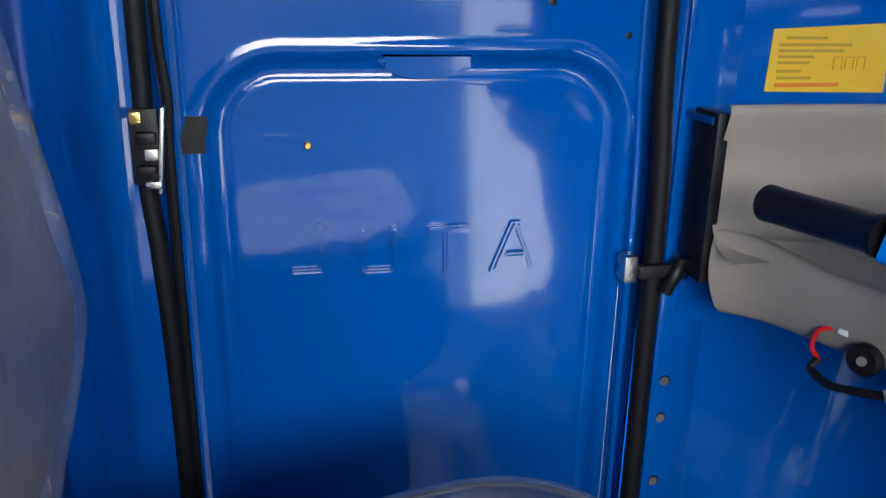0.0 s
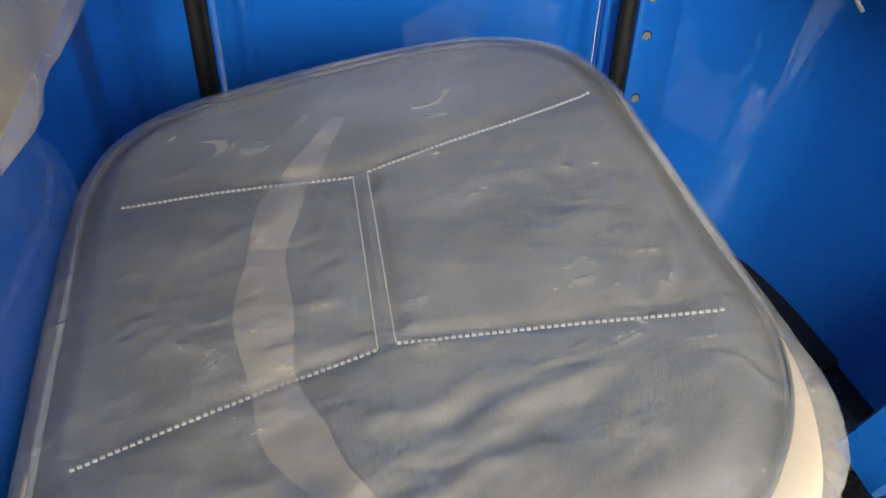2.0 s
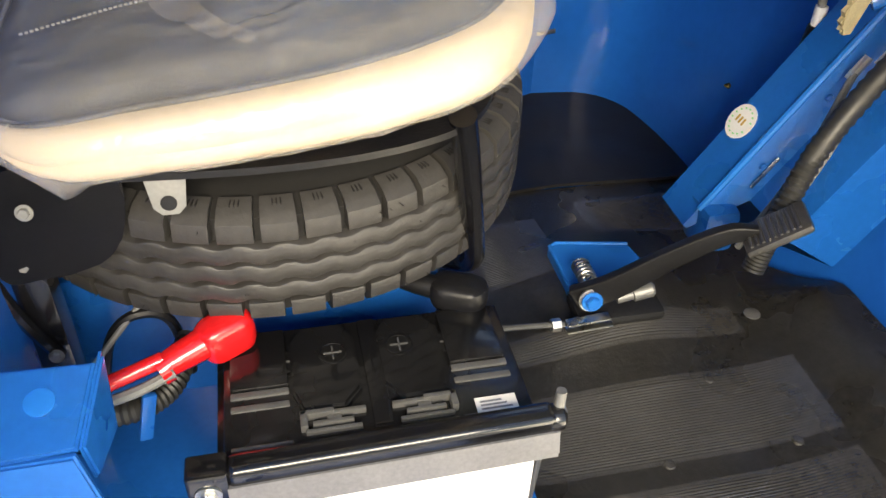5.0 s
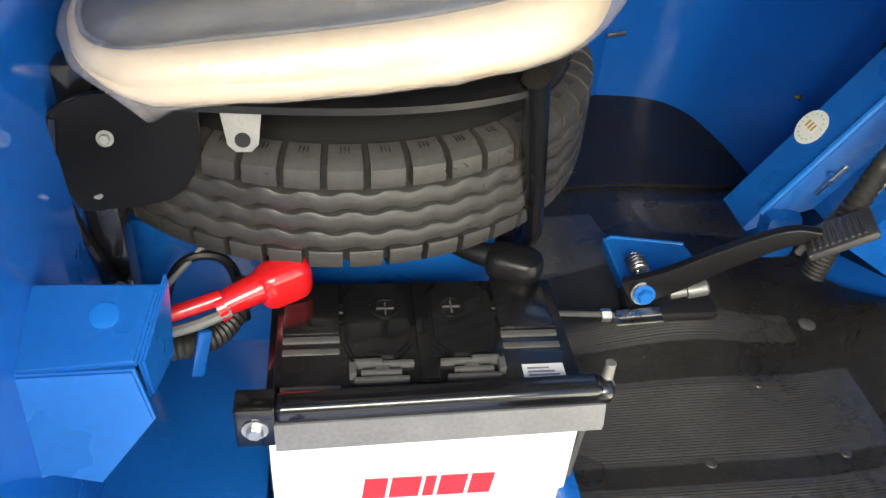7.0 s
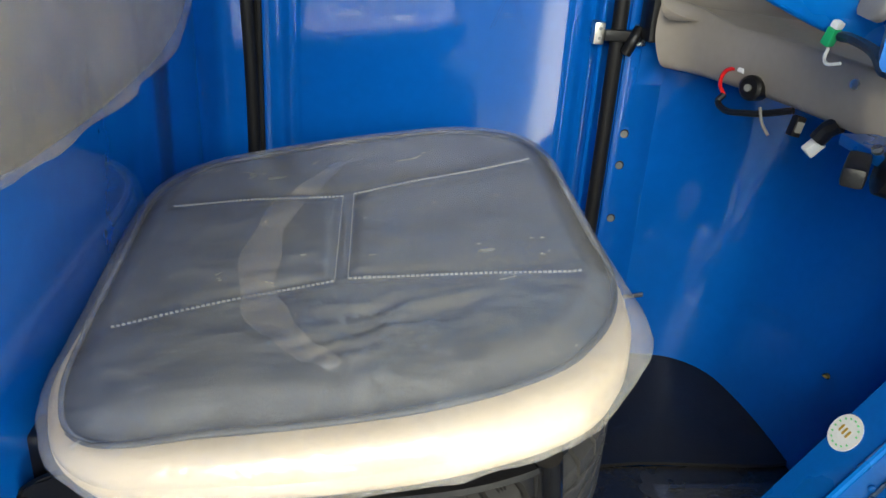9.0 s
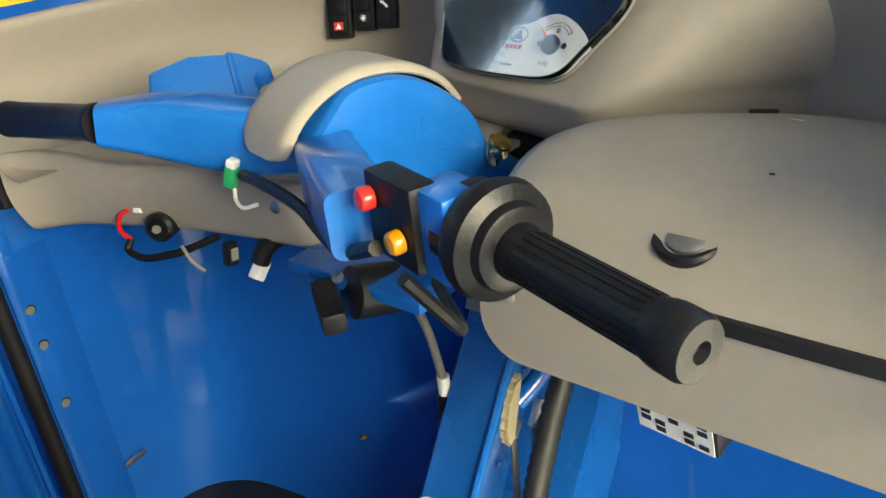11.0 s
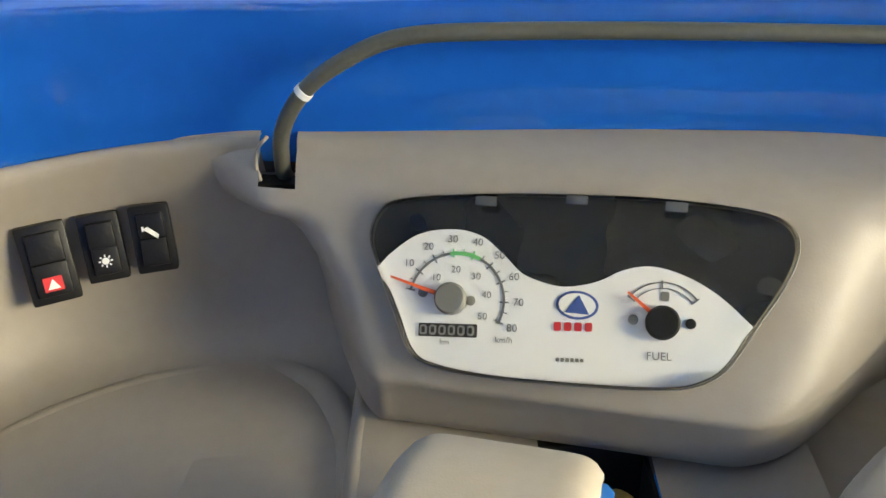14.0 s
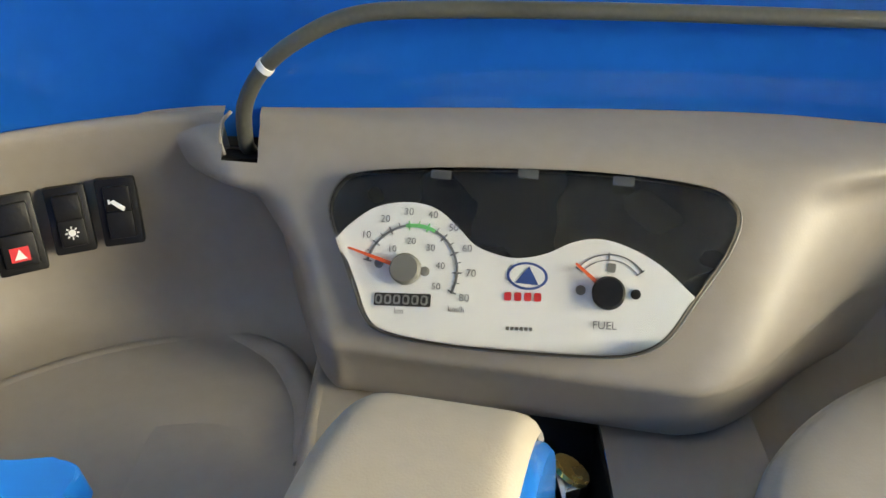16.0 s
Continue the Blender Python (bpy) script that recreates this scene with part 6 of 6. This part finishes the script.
cab = thing("control_cables", "grey braided control cables and black conduit beside the column", "cable", (0, 0, 0))
for k, (s0, s1, y0, y1, h, r) in enumerate(((0.0, 0.24, -0.070, -0.028, -0.005, 0.0045), (0.01, 0.27, -0.09, -0.048, -0.005, 0.005))):
    part("sleeve", tube([on_beam(s0, y0, h - 0.02), on_beam(s0 + 0.12, y0 - 0.004, h + 0.004), on_beam(s1, y1, h)], r, 10, 8), SLEEVE, cab, "grey braided sleeve")
    part("ferrule", tube([on_beam(s1 - 0.012, y1, h), on_beam(s1 + 0.02, y1, h)], r * 1.25, 0, 8), STEEL, cab, "zinc ferrule")
part("conduit", tube([on_beam(0.0, -0.115, -0.02), on_beam(0.06, -0.108, 0.0), on_beam(0.16, -0.085, 0.012), on_beam(0.30, -0.075, 0.01), on_beam(0.46, -0.08, 0.0)], 0.0125, 22, 10, None, 0.16, 2), CONDUIT, cab, "black corrugated conduit")
sector = thing("brake_sector", "tan toothed friction sector on a blue lever", "lever", (0, 0, 0))
teeth = [(0.028 * math.cos(radians(a)) + (0.004 if k % 2 else 0), 0.036 * math.sin(radians(a))) for k, a in enumerate(range(110, 251, 10))]
part("sector", prism([(0.0, -0.034), (0.0, 0.034)] + teeth, 0.008, (0.605, -0.078, 0.50), (1, 0.2, 0), (0.3, 0, 1), 0.002), FRICTION, sector)
part("lever", tube([(0.61, -0.08, 0.50), (0.64, -0.09, 0.52), (0.66, -0.10, 0.56)], 0.010, 4, 10), BLUE_SATIN, sector)

lev = thing("gear_linkage", "zinc linkage rod with black rubber boot by the front cowl", "linkage", (0, 0, 0))
part("rod", tube([(0.672, 0.115, 0.55), (0.678, 0.09, 0.49), (0.679, 0.075, 0.42)], 0.0055, 6, 10), SLEEVE, lev)
part("clamp", slab((-0.012, -0.012, -0.014), (0.012, 0.010, 0.016), 0.003, pose(0.672, 0.121, 0.552, 0, 10, 30)), STEEL, lev, "bright zinc clamp")
part("nut", lathe([(0.008, 0), (0.008, 0.012)], (0.660, 0.122, 0.545), (-1, -0.5, 0), 6), STEEL, lev)
part("adjuster", tube([(0.679, 0.076, 0.43), (0.679, 0.075, 0.40)], 0.008, 0, 10), WHITE, lev, "cream adjuster sleeve")
part("rubber_boot", tube([(0.679, 0.075, 0.405), (0.676, 0.074, 0.37), (0.668, 0.072, 0.325), (0.662, 0.071, 0.312)], 0.010, 6, 12, 0.016), BLACK, lev, "black rubber boot")
hnd = thing("choke_lever", "black plastic lever under the dashboard", "lever", (0, 0, 0))
part("lever", slab((-0.012, -0.045, -0.011), (0.012, 0.03, 0.011), 0.006, pose(0.522, 0.065, 0.618, 0, 0, -35)), BLACK, hnd)
part("body", lathe([(0.02, -0.02), (0.026, -0.016), (0.026, 0.03), (0.02, 0.035)], (0.56, 0.05, 0.615), (0.8, -0.3, -0.2), 18), BLACK, hnd)
part("screw", lathe([(0.006, 0), (0.006, 0.004)], (0.536, 0.06, 0.638), (-0.6, -0.4, 0.7), 8), STEEL, hnd)
part("bracket", slab((0.545, -0.03, 0.618), (0.66, 0.145, 0.632), 0.003), BLUE_SATIN, hnd, "blue under-dash bracket")

rel = thing("relay", "black relay with red wire loop under the dashboard", "relay", (0, 0, 0))
part("body", lathe([(0.015, -0.014), (0.017, -0.010), (0.017, 0.012), (0.013, 0.016)], (0.535, 0.345, 0.632), (-0.8, -0.5, 0.1), 18), BLACK, rel)
part("button", lathe([(0.005, 0), (0.005, 0.003)], (0.521, 0.336, 0.634), (-0.8, -0.5, 0.1), 10), GREYHUB, rel)
part("red_wire", tube([(0.53, 0.375, 0.65), (0.512, 0.39, 0.645), (0.508, 0.395, 0.625), (0.515, 0.39, 0.61)], 0.0028, 6, 6), RED, rel, "red wire")
part("black_wire", tube([(0.515, 0.39, 0.612), (0.508, 0.39, 0.60), (0.512, 0.365, 0.594), (0.522, 0.335, 0.60), (0.535, 0.315, 0.605), (0.56, 0.28, 0.62)], 0.0045, 7, 7), BLACK, rel, "taped black wire loop")
part("plug", slab((-0.006, -0.005, -0.008), (0.006, 0.005, 0.008), 0.001, pose(0.528, 0.372, 0.652, 0, 30, 20)), WHITE, rel)
sk = thing("wire_plug", "small black and white wire plugs hanging under the dashboard", "plug", (0, 0, 0))
part("plug", slab((-0.007, -0.006, -0.014), (0.007, 0.006, 0.012), 0.002, pose(0.556, 0.258, 0.607, 0, 12, 10)), BLACK, sk)
part("face", slab((-0.005, -0.0072, -0.008), (0.005, -0.006, 0.006), 0.0, pose(0.556, 0.258, 0.607, 0, 12, 10)), GREYHUB, sk, "", 0)
part("white_plug", slab((-0.008, -0.006, -0.013), (0.008, 0.006, 0.010), 0.002, pose(0.565, 0.222, 0.592, 10, 40, 10)), WHITE, sk, "translucent white plug")
part("lead", tube([(0.565, 0.22, 0.60), (0.572, 0.215, 0.615), (0.58, 0.205, 0.625)], 0.011, 4, 9), BLACK, sk)
part("thin_lead", tube([(0.53, 0.31, 0.615), (0.532, 0.30, 0.597), (0.538, 0.288, 0.584)], 0.0022, 5, 6), SLEEVE, sk)
fb = thing("fuse_block", "grey fuse block with printed card under the locker", "fuse block", (0, 0, 0))
part("body", slab((-0.02, -0.035, -0.02), (0.03, 0.035, 0.022), 0.003, pose(0.585, -0.262, 0.588, 0, -14, -6)), BLACK, fb)
card = part("card", slab((-0.0215, -0.032, -0.018), (-0.0205, 0.032, 0.020), 0, pose(0.585, -0.262, 0.588, 0, -14, -6)), LABELWHITE, fb, "printed grey card", 0)
for k in range(5):
    for j in range(4):
        if (k * 3 + j * 5) % 7 < 4:
            part("print_bar", slab((-0.0222, -0.028 + 0.012 * k, -0.014 + 0.008 * j), (-0.0214, -0.020 + 0.012 * k, -0.009 + 0.008 * j), 0, pose(0.585, -0.262, 0.588, 0, -14, -6)), BLACKINK, card, "", 0)
wb = single("cowl_bolt", joined([lathe([(0.006, 0), (0.006, 0.003), (0.003, 0.009), (0.0015, 0.013)], (0.729, 0.29, 0.209), (-1, 0.0, 0.2), 10)]), BRASS, "small zinc screw through the blue cowl", "screw")
tagc = single("metal_clip", slab((-0.018, -0.002, -0.004), (0.018, 0.002, 0.004), 0.0015, pose(0.515, 0.588, 0.185, 0, -8, 0)), STEEL, "small bright metal clip above the mat", "clip")

# ---- pedal ----
ped = thing("brake_pedal", "black brake pedal with ribbed rubber pad and zinc clevis", "pedal", (0, 0, 0))
part("arm", box_beam([(0.352, -0.064, 0.122), (0.39, -0.08, 0.15), (0.45, -0.10, 0.205), (0.50, -0.118, 0.245), (0.53, -0.13, 0.252)], [(0.007, 0.018), (0.007, 0.017), (0.007, 0.014), (0.007, 0.011), (0.006, 0.009)]), BLACK, ped)
PM = Matrix.Translation((0.545, -0.138, 0.262)) @ Matrix.Rotation(radians(-18), 4, "Z") @ Matrix.Rotation(radians(-38), 4, "Y")
pad = part("pad", slab((-0.038, -0.026, -0.006), (0.038, 0.026, 0.005), 0.005, PM), MAT, ped, "ribbed rubber pad")
for k in range(9):
    part("pad_rib", slab((-0.031 + 0.0068 * k, -0.021, 0.004), (-0.0275 + 0.0068 * k, 0.021, 0.0075), 0.001, PM), MAT, pad)
bolt("pivot_bolt", (0.366, -0.082, 0.131), (-0.1, -1, 0.2), 0.009, 0.01, BLUE_BAR, ped, "bolt head dabbed with blue paint")
part("pivot_washer", lathe([(0.016, 0), (0.016, 0.003)], (0.366, -0.078, 0.131), (-0.1, -1, 0.2), 20), STEEL, ped)
part("clevis", joined([slab((-0.03, -0.007, -0.008), (0.03, 0.007, -0.004), 0.002, pose(0.362, -0.094, 0.106, 0, -4, 0)), slab((-0.03, -0.007, 0.004), (0.026, 0.007, 0.008), 0.002, pose(0.362, -0.094, 0.106, 0, -4, 0))]), STEEL, ped, "zinc clevis")
part("nut", lathe([(0.0085, 0), (0.0085, 0.012)], (0.325, -0.09, 0.106), (-1, 0, 0), 6), STEEL, ped)
part("pull_rod", tube([(0.33, -0.09, 0.106), (0.27, -0.087, 0.108), (0.18, -0.085, 0.11)], 0.0038, 2, 8), CLIPGREY, ped, "dull steel pull rod")
part("spring", tube([(0.376 + 0.011 * math.cos(k * 1.0), -0.044 + 0.0010 * k, 0.130 + 0.011 * math.sin(k * 1.0)) for k in range(36)], 0.0017, 2, 6), STEEL, ped, "coil return spring")
part("spring_pin", tube([(0.365, -0.06, 0.132), (0.372, -0.035, 0.135), (0.378, -0.012, 0.135)], 0.0035, 3, 8), STEEL, ped)
sw = part("brake_light_switch", lathe([(0.007, 0), (0.007, 0.02), (0.010, 0.021), (0.010, 0.045), (0.007, 0.048)], (0.398, -0.083, 0.132), (1, -0.05, 0.25), 14), GREYTAG, ped, "zinc brake light switch")
bb = thing("pedal_bracket", "blue painted pedal bracket through the mat opening", "bracket", (0, 0, 0))
part("base_plate", prism([(0.360, -0.028), (0.425, -0.028), (0.462, -0.004), (0.480, 0.022), (0.474, 0.053), (0.372, 0.072), (0.360, 0.066)], 0.0165, (0, 0, 0.088), (1, 0, 0), (0, 1, 0), 0.004), BLUE_BAR, bb)
part("rim", tube([(0.362, -0.026, 0.104), (0.362, 0.066, 0.104), (0.372, 0.071, 0.104), (0.472, 0.053, 0.104)], 0.003, 0, 8), BLUE_BAR, bb, "folded edge of the bracket")
# black slab laid on the mat paints the shade of its opening
part("opening", slab((0.352, -0.090, 0.088), (0.47, -0.03, 0.1055), 0.01), MAT_AND_SHADE, bb, "dark opening in the mat")
